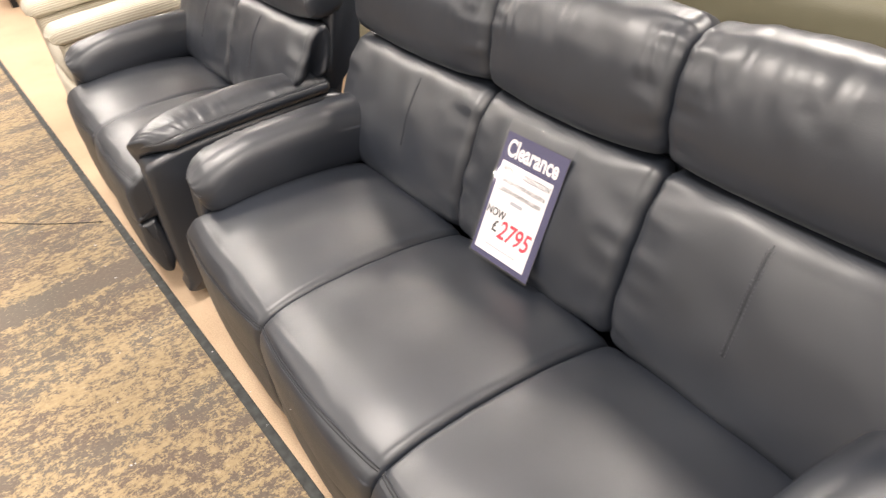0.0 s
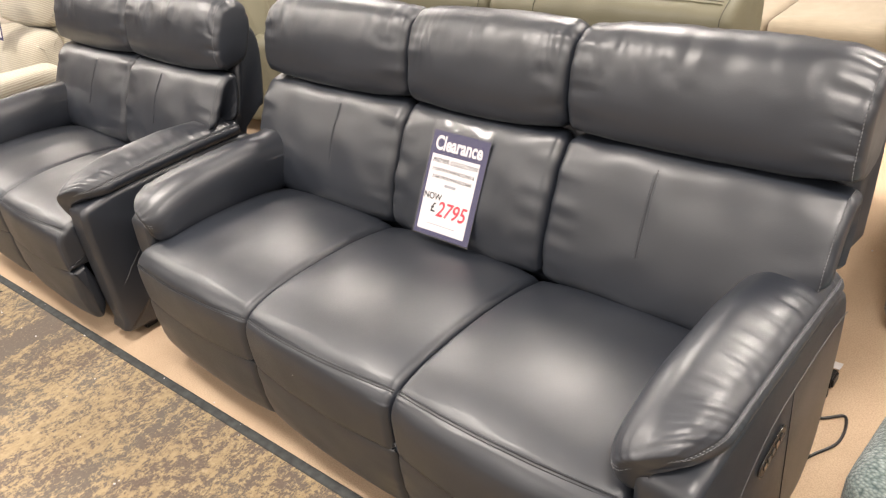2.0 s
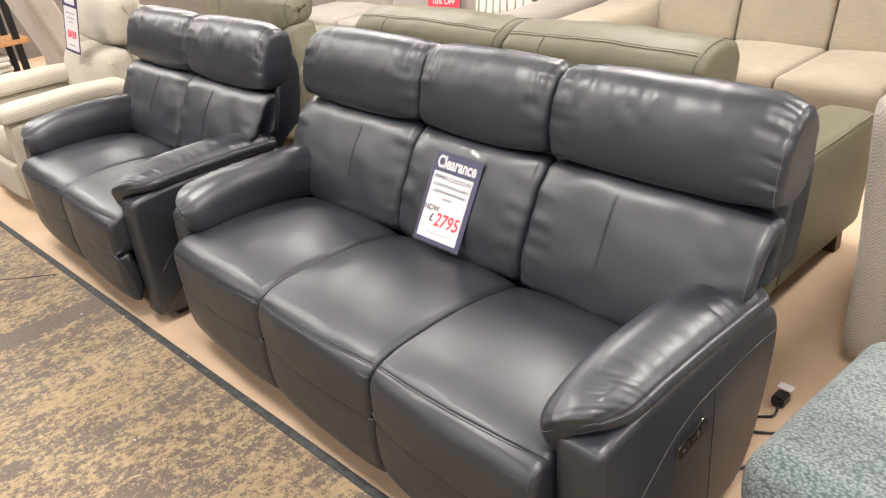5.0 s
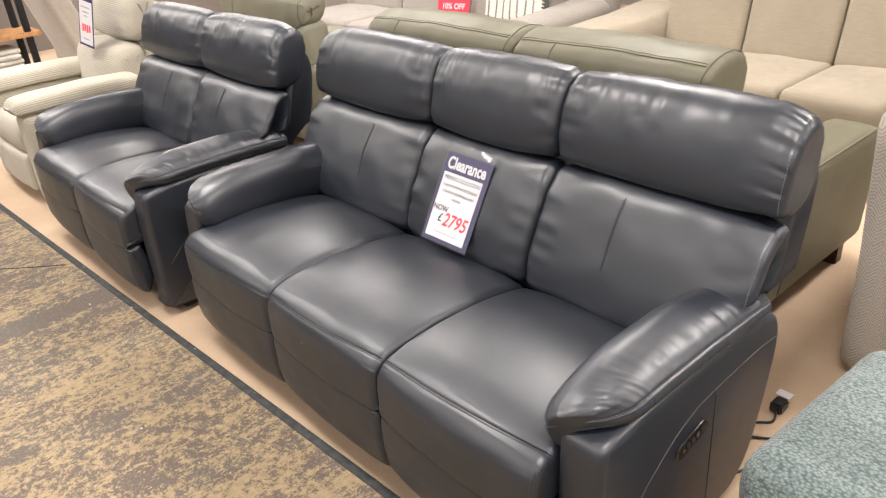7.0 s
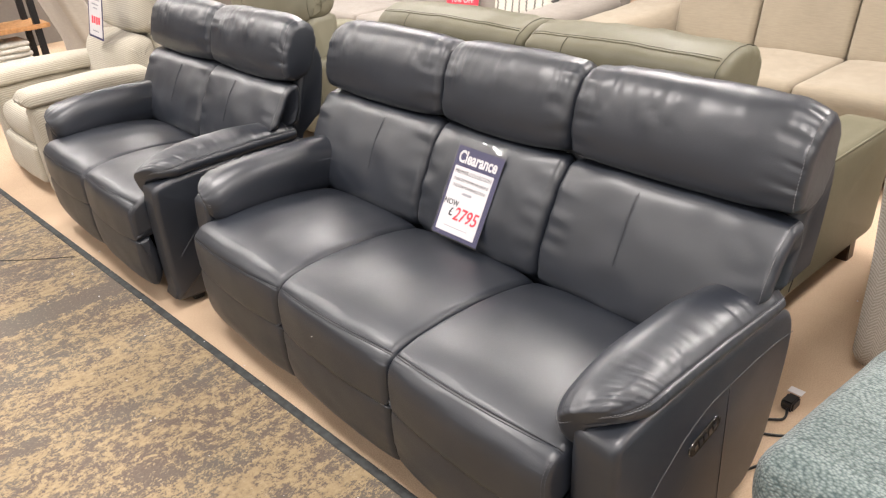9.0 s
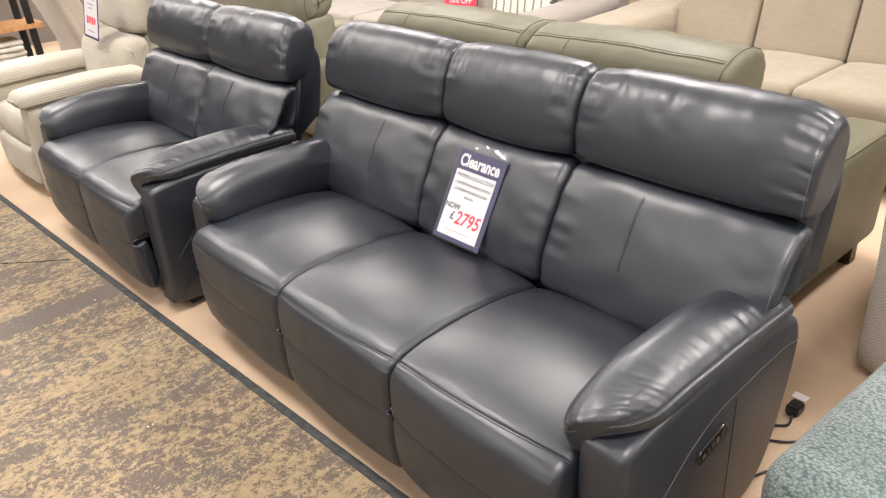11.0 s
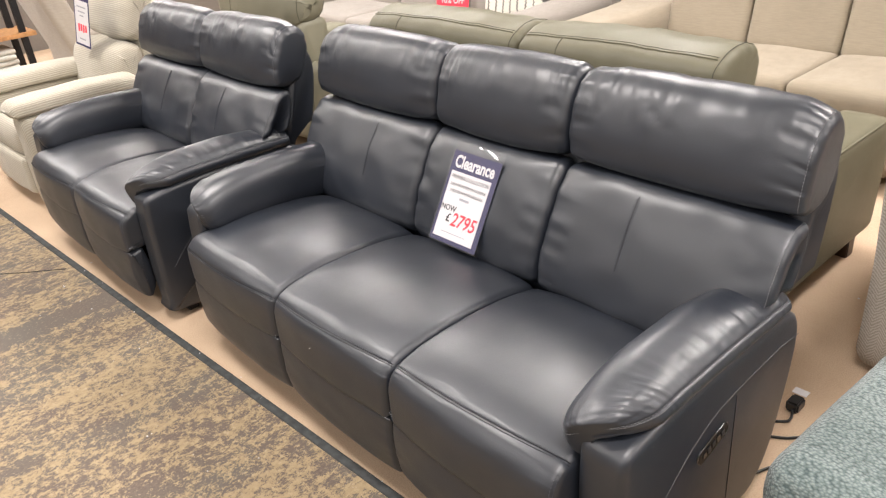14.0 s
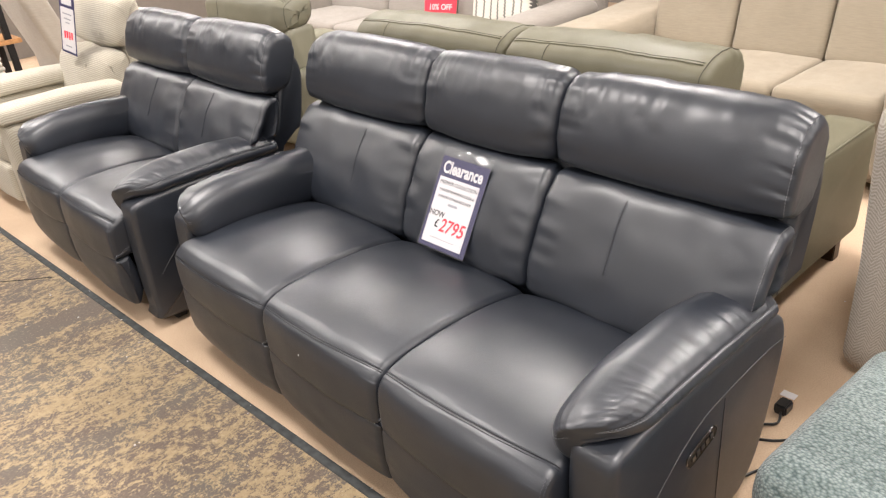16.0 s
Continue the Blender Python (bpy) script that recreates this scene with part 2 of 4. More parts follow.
def empty(name, m=None):
    o = new(name)
    if m is not None:
        o.matrix_world = m
    return o


def smooth_loop(pts, n, dense=()):
    """Closed Catmull-Rom loop through pts, evenly resampled to n points, with closer points about those in dense."""
    p = np.array(pts, float)
    k = len(p)
    out = []
    for i in range(k):
        a, b, c, d = p[i - 1], p[i], p[(i + 1) % k], p[(i + 2) % k]
        for t in np.linspace(0, 1, 16, endpoint=False):
            out.append(0.5 * ((2 * b) + (c - a) * t + (2 * a - 5 * b + 4 * c - d) * t * t + (3 * b - a - 3 * c + d) * t ** 3))
    out = np.array(out)
    seg = np.linalg.norm(np.roll(out, -1, 0) - out, axis=1)
    s = np.concatenate([[0], np.cumsum(seg)])
    w = np.linspace(0, s[-1], n, endpoint=False)
    for q in dense:
        at = s[int(np.argmin(np.linalg.norm(out - np.array(q), axis=1)))]
        near = np.array([at + d for d in (-0.012, -0.008, -0.005, -0.003, -0.0015, 0, 0.0015, 0.003, 0.005, 0.008, 0.012)])
        w = np.sort(np.concatenate([w[np.abs(w - at) > 0.016], near]))
    ext = np.vstack([out, out[:1]])
    return np.stack([np.interp(w, s, ext[:, i]) for i in (0, 1)], 1)


def nz(x, y=0.0, z=0.0):
    return noise.noise(Vector((x, y, z)))


class Loft:
    """A stuffed form: a closed section swept from c0 to c1 with rounded ends.
    axis x: section is (y, z); axis y: section is (x, z); axis z: section is (x, y)."""

    def __init__(self, sec, c0, c1, edge=0.03, swell=0.0, n=72, m=30, axis="x", power=2.0, disp=None, warp=None, seams=(), end_edges=None, dense=(), anchor=None, tip=0.4):
        loop = smooth_loop(sec, n, dense)
        n = len(loop)
        self.loop = loop
        tan = np.roll(loop, -1, 0) - np.roll(loop, 1, 0)
        nor = np.stack([tan[:, 1], -tan[:, 0]], 1)
        nor /= np.linalg.norm(nor, axis=1)[:, None] + 1e-9
        area = np.sum(loop[:, 0] * np.roll(loop[:, 1], -1) - np.roll(loop[:, 0], -1) * loop[:, 1])
        if area < 0:
            nor = -nor
        th = np.linspace(-1, 1, m)
        us = np.sign(th) * (1 - (1 - np.abs(th)) ** 1.6)
        half, mid = (c1 - c0) / 2, (c0 + c1) / 2
        grid = np.zeros((m, n, 3))
        e0, e1 = end_edges or (edge, edge)
        for i, u in enumerate(us):
            e = e0 if u < 0 else e1
            d = (1 - abs(u)) * half
            inset = swell * abs(u) ** power
            size = 1.0
            if anchor is not None and d < e:
                size = tip + (1 - tip) * math.sqrt(max(0, 1 - (1 - d / e) ** 2))
            elif d < e:
                inset += e * (1 - math.sqrt(max(0, 1 - (1 - d / e) ** 2)))
            for j in range(n):
                off = -inset
                if disp:
                    off += disp(u, j / n, loop[j])
                for su, depth, j0, j1 in seams:
                    if j0 <= j / n <= j1:
                        off -= depth * math.exp(-((u - su) * half / 0.004) ** 2)
                a, b = loop[j] + nor[j] * off
                if size < 1:
                    a, b = anchor[0] + (a - anchor[0]) * size, anchor[1] + (b - anchor[1]) * size
                c = mid + u * half
                grid[i, j] = {"x": (c, a, b), "y": (a, c, b), "z": (a, b, c)}[axis]
        if warp:
            for i in range(m):
                for j in range(n):
                    grid[i, j] = warp(*grid[i, j])
        self.grid, self.us, self.n, self.m = grid, us, n, m
        gn = np.cross(np.roll(grid, -1, 1) - np.roll(grid, 1, 1), np.gradient(grid, axis=0))
        gn /= np.linalg.norm(gn, axis=2)[:, :, None] + 1e-9
        centre = grid.mean((0, 1))
        if np.sum(gn * (grid - centre)) < 0:
            gn = -gn
        self.nor = gn

    def make(self, name, material, parent=None, label=""):
        m, n = self.m, self.n
        verts = [*self.grid.reshape(-1, 3), self.grid[0].mean(0), self.grid[-1].mean(0)]
        faces = [(i * n + j, i * n + (j + 1) % n, (i + 1) * n + (j + 1) % n, (i + 1) * n + j) for i in range(m - 1) for j in range(n)]
        faces += [(m * n, (j + 1) % n, j) for j in range(n)]
        faces += [(m * n + 1, (m - 1) * n + j, (m - 1) * n + (j + 1) % n) for j in range(n)]
        return link(name, verts, faces, material, parent, label)

    def near(self, a, b):
        return int(np.argmin(np.linalg.norm(self.loop - np.array((a, b)), axis=1)))

    def row(self, j, u0=-1.0, u1=1.0, lift=0.001):
        j %= self.n
        return [self.grid[i, j] + self.nor[i, j] * lift for i in range(self.m) if u0 <= self.us[i] <= u1]

    def trace(self, height, u0=-1.0, u1=1.0, lift=0.001):
        """A line over the front of the form whose height in the section is height(u)."""
        out = []
        front = [j for j in range(self.n) if self.loop[j, 0] < -0.46 and self.loop[j, 1] > 0.33]
        for i in range(self.m):
            if u0 <= self.us[i] <= u1:
                z = height(self.us[i])
                js = sorted(front, key=lambda j: abs(self.loop[j, 1] - z))[:1][0]
                k = js + 1 if (self.loop[js, 1] - z) * (self.loop[(js + 1) % self.n, 1] - z) <= 0 else js - 1
                za, zb = self.loop[js, 1], self.loop[k % self.n, 1]
                t = 0.0 if abs(zb - za) < 1e-9 else min(1, max(0, (z - za) / (zb - za)))
                out.append(self.grid[i, js] * (1 - t) + self.grid[i, k % self.n] * t + self.nor[i, js] * lift)
        return out

    def along(self, s, u0=-1.0, u1=1.0, lift=0.001):
        j = int(round(s * self.n)) % self.n
        return [self.grid[i, j] + self.nor[i, j] * lift for i in range(self.m) if u0 <= self.us[i] <= u1]

    def around(self, u, s0, s1, lift=0.001):
        i = int(np.argmin(np.abs(self.us - u)))
        return [self.grid[i, j % self.n] + self.nor[i, j % self.n] * lift for j in range(int(s0 * self.n), int(s1 * self.n) + 1)]


def resample(path, step):
    p = np.array(path)
    s = np.concatenate([[0], np.cumsum(np.linalg.norm(np.diff(p, axis=0), axis=1))])
    w = np.arange(0, s[-1], step)
    return np.stack([np.interp(w, s, p[:, i]) for i in range(3)], 1)


def tube_data(path, r, sides=6):
    p = np.array(path, float)
    t = np.gradient(p, axis=0)
    t /= np.linalg.norm(t, axis=1)[:, None] + 1e-9
    verts, faces = [], []
    for i, (q, d) in enumerate(zip(p, t)):
        ref = np.array((0, 0, 1.0)) if abs(d[2]) < 0.9 else np.array((1.0, 0, 0))
        a = np.cross(d, ref)
        a /= np.linalg.norm(a)
        b = np.cross(d, a)
        for k in range(sides):
            w = 2 * math.pi * k / sides
            verts.append(q + r * (a * math.cos(w) + b * math.sin(w)))
        if i:
            for k in range(sides):
                o, k2 = (i - 1) * sides, (k + 1) % sides
                faces.append((o + k, o + k2, o + sides + k2, o + sides + k))
    faces += [tuple(range(sides)), tuple(range(len(verts) - sides, len(verts)))]
    return verts, faces


def tube(name, path, r, material, parent=None, sides=6, label=""):
    return link(name, *tube_data(path, r, sides), material, parent, label)


def stitching(name, paths, material, parent, length=0.0055, gap=0.0028, r=0.0010):
    """One part for each row of stitches."""
    for path in paths:
        verts, faces = [], []
        pts = resample(path, length + gap)
        for a, b in zip(pts[:-1], pts[1:]):
            q = a + (b - a) * length / (length + gap)
            v, f = tube_data([a, (a + q) / 2, q], r, 4)
            faces += [tuple(i + len(verts) for i in g) for g in f]
            verts += v
        link(name, verts, faces, material, parent)


def box(name, x0, x1, y0, y1, z0, z1, material, parent=None, label="", bevel=0.004):
    bm = bmesh.new()
    bmesh.ops.create_cube(bm, size=1)
    for v in bm.verts:
        v.co = Vector(((x0 + x1) / 2 + v.co.x * (x1 - x0), (y0 + y1) / 2 + v.co.y * (y1 - y0), (z0 + z1) / 2 + v.co.z * (z1 - z0)))
    if bevel:
        bmesh.ops.bevel(bm, geom=bm.edges[:], offset=bevel, segments=2, affect="EDGES")
    me = bpy.data.meshes.new(name)
    bm.to_mesh(me)
    bm.free()
    me.materials.append(material)
    o = new(name, me)
    if parent:
        o.parent = parent
    if label:
        o["label"] = label
    return o


def text(name, body, size, material, parent, m, bold=0.0, shear=0.0, squash=1.0):
    cu = bpy.data.curves.new(name, "FONT")
    cu.body, cu.size, cu.align_x, cu.align_y = body, size, "CENTER", "CENTER"
    cu.offset, cu.shear, cu.extrude, cu.resolution_u = bold, shear, 0.0002, 3
    tmp = new(name, cu)
    bpy.context.view_layer.update()
    me = bpy.data.meshes.new_from_object(tmp.evaluated_get(bpy.context.evaluated_depsgraph_get()))
    bpy.data.objects.remove(tmp)
    me.materials.clear()
    me.materials.append(material)
    o = new(name, me)
    o.parent = parent
    o.matrix_local = m @ Matrix.Diagonal((squash, 1, 1, 1))
    return o


# ---- setting ----
def trim_y(x):
    return -0.630 + 0.0593 * x


TW = 0.030
box("floor", -13.2, 6.2, -11.2, 6.2, -0.2, -0.012, UNDER, None, bevel=0)
tagged(bpy.data.objects["floor"], "dark slab under the shop's floor coverings", "floor", kind="structure")


def sheet(name, side, z, material):
    xs = np.linspace(-13.0, 6.0, 80)
    verts, faces = [], []
    for x in xs:
        y0 = trim_y(x) + (TW if side > 0 else 0.0)
        y1 = 6.0 if side > 0 else -11.0
        verts += [(x, y0, z), (x, y1, z), (x, y0, -0.012), (x, y1, -0.012)]
    for i in range(len(xs) - 1):
        a, b = 4 * i, 4 * i + 4
        faces += [(a, a + 1, b + 1, b), (a, b, b + 2, a + 2), (a + 2, b + 2, b + 3, a + 3)]
    return link(name, verts, faces, material, smooth=False)


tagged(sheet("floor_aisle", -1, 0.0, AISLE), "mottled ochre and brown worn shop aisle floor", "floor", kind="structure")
tagged(sheet("floor_carpet", 1, 0.004, CARPET), "plain beige carpet of the display area", "carpet", kind="structure")
prof = [(0, 0), (0.0015, 0.0045), (0.004, 0.006), (0.026, 0.006), (0.0285, 0.0055), (TW, 0.003)]
tv, tf = [], []
for i, x in enumerate(np.linspace(-13, 6, 160)):
    for a, b in prof:
        tv.append((x, trim_y(x) + a + 0.0008 * nz(x * 5, a * 50), b))
    if i:
        o = (i - 1) * len(prof)
        tf += [(o + k, o + k + 1, o + len(prof) + k + 1, o + len(prof) + k) for k in range(len(prof) - 1)]
tagged(link("trim", tv, tf, RUBBER), "dark grey rubber carpet edging strip", "floor trim", kind="structure")
WALLS = (("wall_west", -13.2, -13.0, -11.2, 6.2), ("wall_east", 6.0, 6.2, -11.2, 6.2), ("wall_south", -13.0, 6.0, -11.2, -11.0), ("wall_north", -13.0, 6.0, 6.0, 6.2))
for nm, a, b, c, d in WALLS:
    tagged(box(nm, a, b, c, d, -0.012, CEILING, WALL, bevel=0), "plain painted shop wall in warm grey", "wall", kind="structure")
tagged(box("wall_partition", -7.9, -7.78, -0.9, 5.9, 0.0, 1.9, WALL), "low grey partition wall behind the shelf rack", "wall", kind="structure")
tagged(box("ceiling", -13.2, 6.2, -11.2, 6.2, CEILING, CEILING + 0.15, CEIL, bevel=0), "plain off-white shop ceiling", "ceiling", kind="structure")

# ---- recliner sofas ----
SEAT = [(0.03, 0.40), (0.015, 0.462), (-0.06, 0.490), (-0.18, 0.508), (-0.32, 0.516), (-0.43, 0.513), (-0.500, 0.503), (-0.552, 0.487), (-0.585, 0.461), (-0.600, 0.425),
        (-0.603, 0.38), (-0.603, 0.335), (-0.600, 0.306), (-0.588, 0.297), (-0.50, 0.296), (-0.35, 0.30), (-0.1, 0.32)]
REST = [(-0.52, 0.32), (-0.575, 0.318), (-0.594, 0.305), (-0.599, 0.26), (-0.598, 0.19), (-0.588, 0.12), (-0.568, 0.085), (-0.53, 0.08), (-0.50, 0.14), (-0.50, 0.24)]


SEAM = ((0.455, 0.010, 0.008), (0.478, 0.008, 0.007), (0.492, 0.005, 0.006))


def seam_z(u, k=1):
    """Height of the front seam of seat k: the end seat at the first arm is the most sat in."""
    a, b, c = SEAM[k]
    return a + b * u - c * (1 - u * u)


BACK = [(0.06, 0.43), (0.012, 0.442), (-0.014, 0.49), (0.006, 0.575), (0.050, 0.67), (0.092, 0.745), (0.132, 0.795), (0.175, 0.812), (0.22, 0.80), (0.22, 0.72), (0.16, 0.58), (0.11, 0.45)]
HEAD = [(0.22, 0.806), (0.175, 0.810), (0.145, 0.832), (0.138, 0.88), (0.149, 0.94), (0.170, 1.0), (0.205, 1.05), (0.250, 1.074), (0.305, 1.066), (0.340, 1.02), (0.335, 0.93), (0.29, 0.83)]


def recliner_sofa(name, n_seats, m, seed):
    """Leather recliner: x along the seats from the first division, y to the back. Seats are 0.57 wide."""
    w = 0.57
    x0, x1 = -w, (n_seats - 1) * w
    L, R = x0 - 0.14, x1 + 0.125
    sofa = empty(name)
    rnd = random.Random(seed)
    ph = rnd.uniform(0, 50)

    def pucker(u, p, k, amp):
        top = math.exp(-((p[1] - 1.02) / 0.055) ** 2)
        wide = nz(u * 5 + ph + k * 4, p[1] * 9, p[0] * 9)
        some = max(0.0, nz(u * 2.1 + k * 3 + ph, 7.0) * 2 + 0.35)
        return amp * top * ((abs(nz(u * 9 + 4 * p[1] + ph + k * 4, p[1] * 8)) * 2 - 0.5) * some + 0.7 * wide)

    def crumple(u, s, p, k, edge0=0.78, amp=0.004):
        a = max(0.0, (abs(u) - edge0) / (1 - edge0))
        side = 3.1 if u > 0 else 9.7
        r = nz(s * 26 + ph + side + k * 7, u * 1.5, k * 3.3)
        return amp * a * (1 - a * 0.6) * r * 2 + 0.0022 * nz(u * 2.6 + k * 5 + ph, s * 9, k)

    def front_wrap(x, y, z):
        """Ahead of the first arm the seat and its footrest reach out sideways."""
        t = min(1.0, max(0.0, (-0.46 - y) / 0.08))
        return x - 0.045 * t * max(0.0, (x0 + 0.20 - x) / 0.20) ** 2, y, z

    for i in range(n_seats):
        a, b = x0 + i * w, x0 + (i + 1) * w
        lo, hi = a + 0.0015, b - 0.0015
        st = Loft(SEAT, lo, hi, edge=0.020, swell=0.019, n=110, m=44, power=2.6, dense=[(-0.535, 0.490), (-0.565, 0.472), (-0.585, 0.448)], warp=front_wrap,
                  disp=lambda u, s, p, k=i: crumple(u, s, p, k, 0.8, 0.0015) - 0.0020 * math.exp(-((p[1] - seam_z(u, k)) / 0.005) ** 2) * (p[0] < -0.48))
        seat = st.make("seat_cushion", NAVY, sofa)
        line = np.array(st.trace(lambda u, k=i: seam_z(u, k), -0.985, 0.985, 0.0006))
        across = np.array((0.0, 0.76, 0.64))
        for d in (-0.0032, 0.0032):
            tube("seat_seam", line + across * d, 0.0014, SEAMLINE, seat, 5)
        stitching("stitching", [line + across * d for d in (-0.0068, 0.0068)], STITCH, seat, r=0.0008)
        if i == n_seats - 1:
            side = [j for j in range(st.n) if st.loop[j, 0] < -0.5 and 0.315 < st.loop[j, 1] < 0.488]
            for e in (0.955, 0.975):
                col_i = int(np.argmin(np.abs(st.us - e)))
                stitching("corner_stitching", [[st.grid[col_i, j] + st.nor[col_i, j] * 0.0008 for j in side]], STITCH, seat)
        Loft(REST, lo, hi, edge=0.016, swell=0.014, n=64, m=30, power=3, warp=front_wrap,
             disp=lambda u, s, p, k=i: crumple(u, s, p, k + 4, 0.75, 0.002)).make("footrest", NAVY, sofa)
    def tuck(x, y, z):
        """Below the arm pads the back runs inside the arms."""
        t = min(1.0, max(0.0, (z - 0.575) / 0.075))
        lim = 0.12 * (1 - t * t * (3 - 2 * t))
        return min(max(x, L + lim + (x - L) * 0.04 if lim else x), R - lim + (x - R) * 0.04 if lim else x), y, z

    def sag(x, a, b):
        u = (2 * x - a - b) / (b - a)
        return (0.001 if b > 1.0 else 0.010) * max(0.0, 1 - u * u)

    def head_shape(x, y, z, a, b, outer_a, outer_b):
        z -= sag(x, a, b) * min(1.0, max(0.0, (0.93 - z) / 0.1))
        up = min(1.0, max(0.0, (z - 0.86) / 0.2))
        d = min((x - a) if outer_a else 9.0, (b - x) if outer_b else 9.0)
        z -= 0.022 * up * max(0.0, 1 - d / 0.11) ** 2
        return x, y, z

    def pleat(u, s, last):
        """Short gathers that run in from the stitched end."""
        if not last or u < 0.5:
            return 0.0
        g = math.exp(-((u - 0.93) / 0.07) ** 2)
        return -0.0066 * g * max(0.0, nz(s * 40 + ph + 3 * u, 2.0) * 2.0 - 0.35)

    divs = [L - 0.005] + [x0 + i * w for i in range(1, n_seats)] + [R + 0.001]
    for i in range(n_seats):
        lo, hi = divs[i] + 0.001, divs[i + 1] - 0.001
        first, last = i == 0, i == n_seats - 1
        outer = (0.022 if first else 0.030, 0.022 if last else 0.030)
        dart = [(0.0, 0.003, 0.12, 0.42)] if (first or last) else []
        if dart and n_seats == 3:
            c = x0 + (i + 0.5) * w
            dart = [((c - (lo + hi) / 2) / ((hi - lo) / 2), 0.003, 0.16, 0.48)]
        bk = Loft(BACK, lo, hi, edge=0.022, swell=0.014, n=96, m=56, power=3, seams=dart, end_edges=outer, warp=lambda x, y, z, a=lo, b=hi: tuck(x, y, z - sag(x, a, b) * min(1.0, max(0.0, (z - 0.66) / 0.1))),
                  disp=lambda u, s, p, k=i: crumple(u, s, p, k + 8, 0.66, 0.0075) + 0.0045 * nz(u * 3.2 + k * 2 + ph, p[1] * 11, 1.0))
        back = bk.make("back_cushion", NAVY, sofa)
        if first or last:
            c = x0 + (i + 0.5) * w
            ui = int(np.argmin(np.abs(bk.us * (hi - lo) / 2 + (lo + hi) / 2 - c)))
            ja, jb = sorted((bk.near(0.020, 0.605), bk.near(0.122, 0.782)))
            dart_line = [bk.grid[ui, q] + bk.nor[ui, q] * 0.0006 for q in range(ja, jb + 1)]
            tube("dart_seam", dart_line, 0.0009, SEAMLINE, back, 5)
            stitching("stitching", [[q + np.array((d, 0, 0.0003)) for q in dart_line] for d in (-0.005, 0.005)], STITCH, back, r=0.0008)
        hd = Loft(HEAD, lo, hi, edge=0.024, swell=0.014, n=120, m=72, power=3.2, end_edges=outer,
                  warp=lambda x, y, z, a=lo, b=hi, f=first, g=last: head_shape(x, y, z, a, b, f, g),
                  disp=lambda u, s, p, k=i, g=last: crumple(u, s, p, k + 16, 0.66, 0.0065) + pleat(u, s, g) + pucker(u, p, k, 0.0090 if g else 0.0058))
        head = hd.make("headrest", NAVY, sofa)
        if last:
            stitching("stitching", [bk.around(0.955, 0.08, 0.62, 0.0008)], THREAD, back)
            stitching("stitching", [hd.around(0.955, 0.10, 0.60, 0.0008)], THREAD, head)
    # shell behind the cushions
    shell = [(0.06, 0.14), (0.06, 0.45), (0.16, 0.62), (0.22, 0.80), (0.262, 0.93), (0.295, 0.955), (0.335, 0.94), (0.350, 0.85), (0.310, 0.66), (0.245, 0.5), (0.19, 0.35), (0.16, 0.14), (0.12, 0.11)]
    Loft(shell, L + 0.012, R - 0.008, edge=0.02, n=60, m=40, warp=tuck).make("back_shell", NAVY, sofa)
    under = [(-0.48, 0.10), (-0.49, 0.28), (-0.2, 0.31), (0.06, 0.31), (0.2, 0.2), (0.2, 0.10), (-0.1, 0.08)]
    Loft(under, x0 + 0.01, x1 - 0.01, edge=0.01, n=40, m=8).make("base", UNDER, sofa)
    # arms
    pad = [(1.115, 0.465), (1.088, 0.515), (1.084, 0.585), (1.100, 0.640), (1.142, 0.666), (1.195, 0.660), (1.240, 0.645), (1.266, 0.622), (1.274, 0.600), (1.262, 0.578), (1.225, 0.568), (1.180, 0.555), (1.165, 0.47)]
    panel = [(-0.485, 0.04), (-0.518, 0.10), (-0.520, 0.36), (-0.512, 0.52), (-0.485, 0.558), (-0.30, 0.575), (0.05, 0.575), (0.175, 0.562), (0.225, 0.525), (0.240, 0.44), (0.215, 0.30), (0.165, 0.14), (0.10, 0.06), (0.0, 0.035)]
    for side in (1, -1):
        sx = (lambda x: x - 1.265 + R) if side > 0 else (lambda x: L + 1.265 - x)

        def pad_warp(x, y, z, f=sx):
            t = max(0.0, (y + 0.10) / 0.27)
            k = min(1.0, max(0.0, (-0.27 - y) / 0.25))
            outside = min(1.0, max(0.0, (x - 1.09) / 0.13))
            z -= 0.036 * min(1, t) ** 1.1 * (1.25 - 0.95 * outside) * (1.0 if z > 0.6 else 0.6)
            high = min(1.0, max(0.0, (z - 0.47) / 0.19))
            z -= 0.080 * k * k * high * (1 - 0.85 * outside)
            y += 0.105 * k * max(0.0, (x - 1.11) / 0.16) ** 2 + 0.03 * k * max(0.0, (0.60 - z) / 0.12)
            return f(x), y, z

        def pad_disp(u, s, p, q=side):
            rim = math.exp(-((p[0] - 1.225) / 0.04) ** 2) if p[1] > 0.57 else 0.0
            top = 1.0 if p[1] > 0.60 else 0.25
            front = max(0.0, -u - 0.74) / 0.26
            fold = abs(nz(u * 7 + 2.2 * nz(u * 3 + q, 5.0) + ph + q * 9, p[0] * 7)) * 2 - 0.5
            fine = -max(0.0, nz(p[0] * 75 + ph, p[1] * 60, u * 1.5) * 2 - 0.1)
            ridge = abs(nz(u * 19 + ph, p[0] * 5, q)) * 2 - 0.5
            groove = -0.003 * math.exp(-((p[1] - 0.622) / 0.003) ** 2) if p[0] > 1.25 else 0.0
            return 0.0022 * fold * (0.2 + rim) * top + 0.0046 * ridge * rim * top + 0.0050 * fine * front * top + groove

        pd = Loft(pad, -0.532, 0.172, swell=0.004, n=120, m=96, axis="y", power=4, end_edges=(0.065, 0.025), warp=pad_warp, anchor=(1.180, 0.605), tip=0.55, disp=pad_disp, dense=[(1.266, 0.622)])
        arm = pd.make("arm_pad", NAVY, sofa)
        j = pd.near(1.266, 0.622)
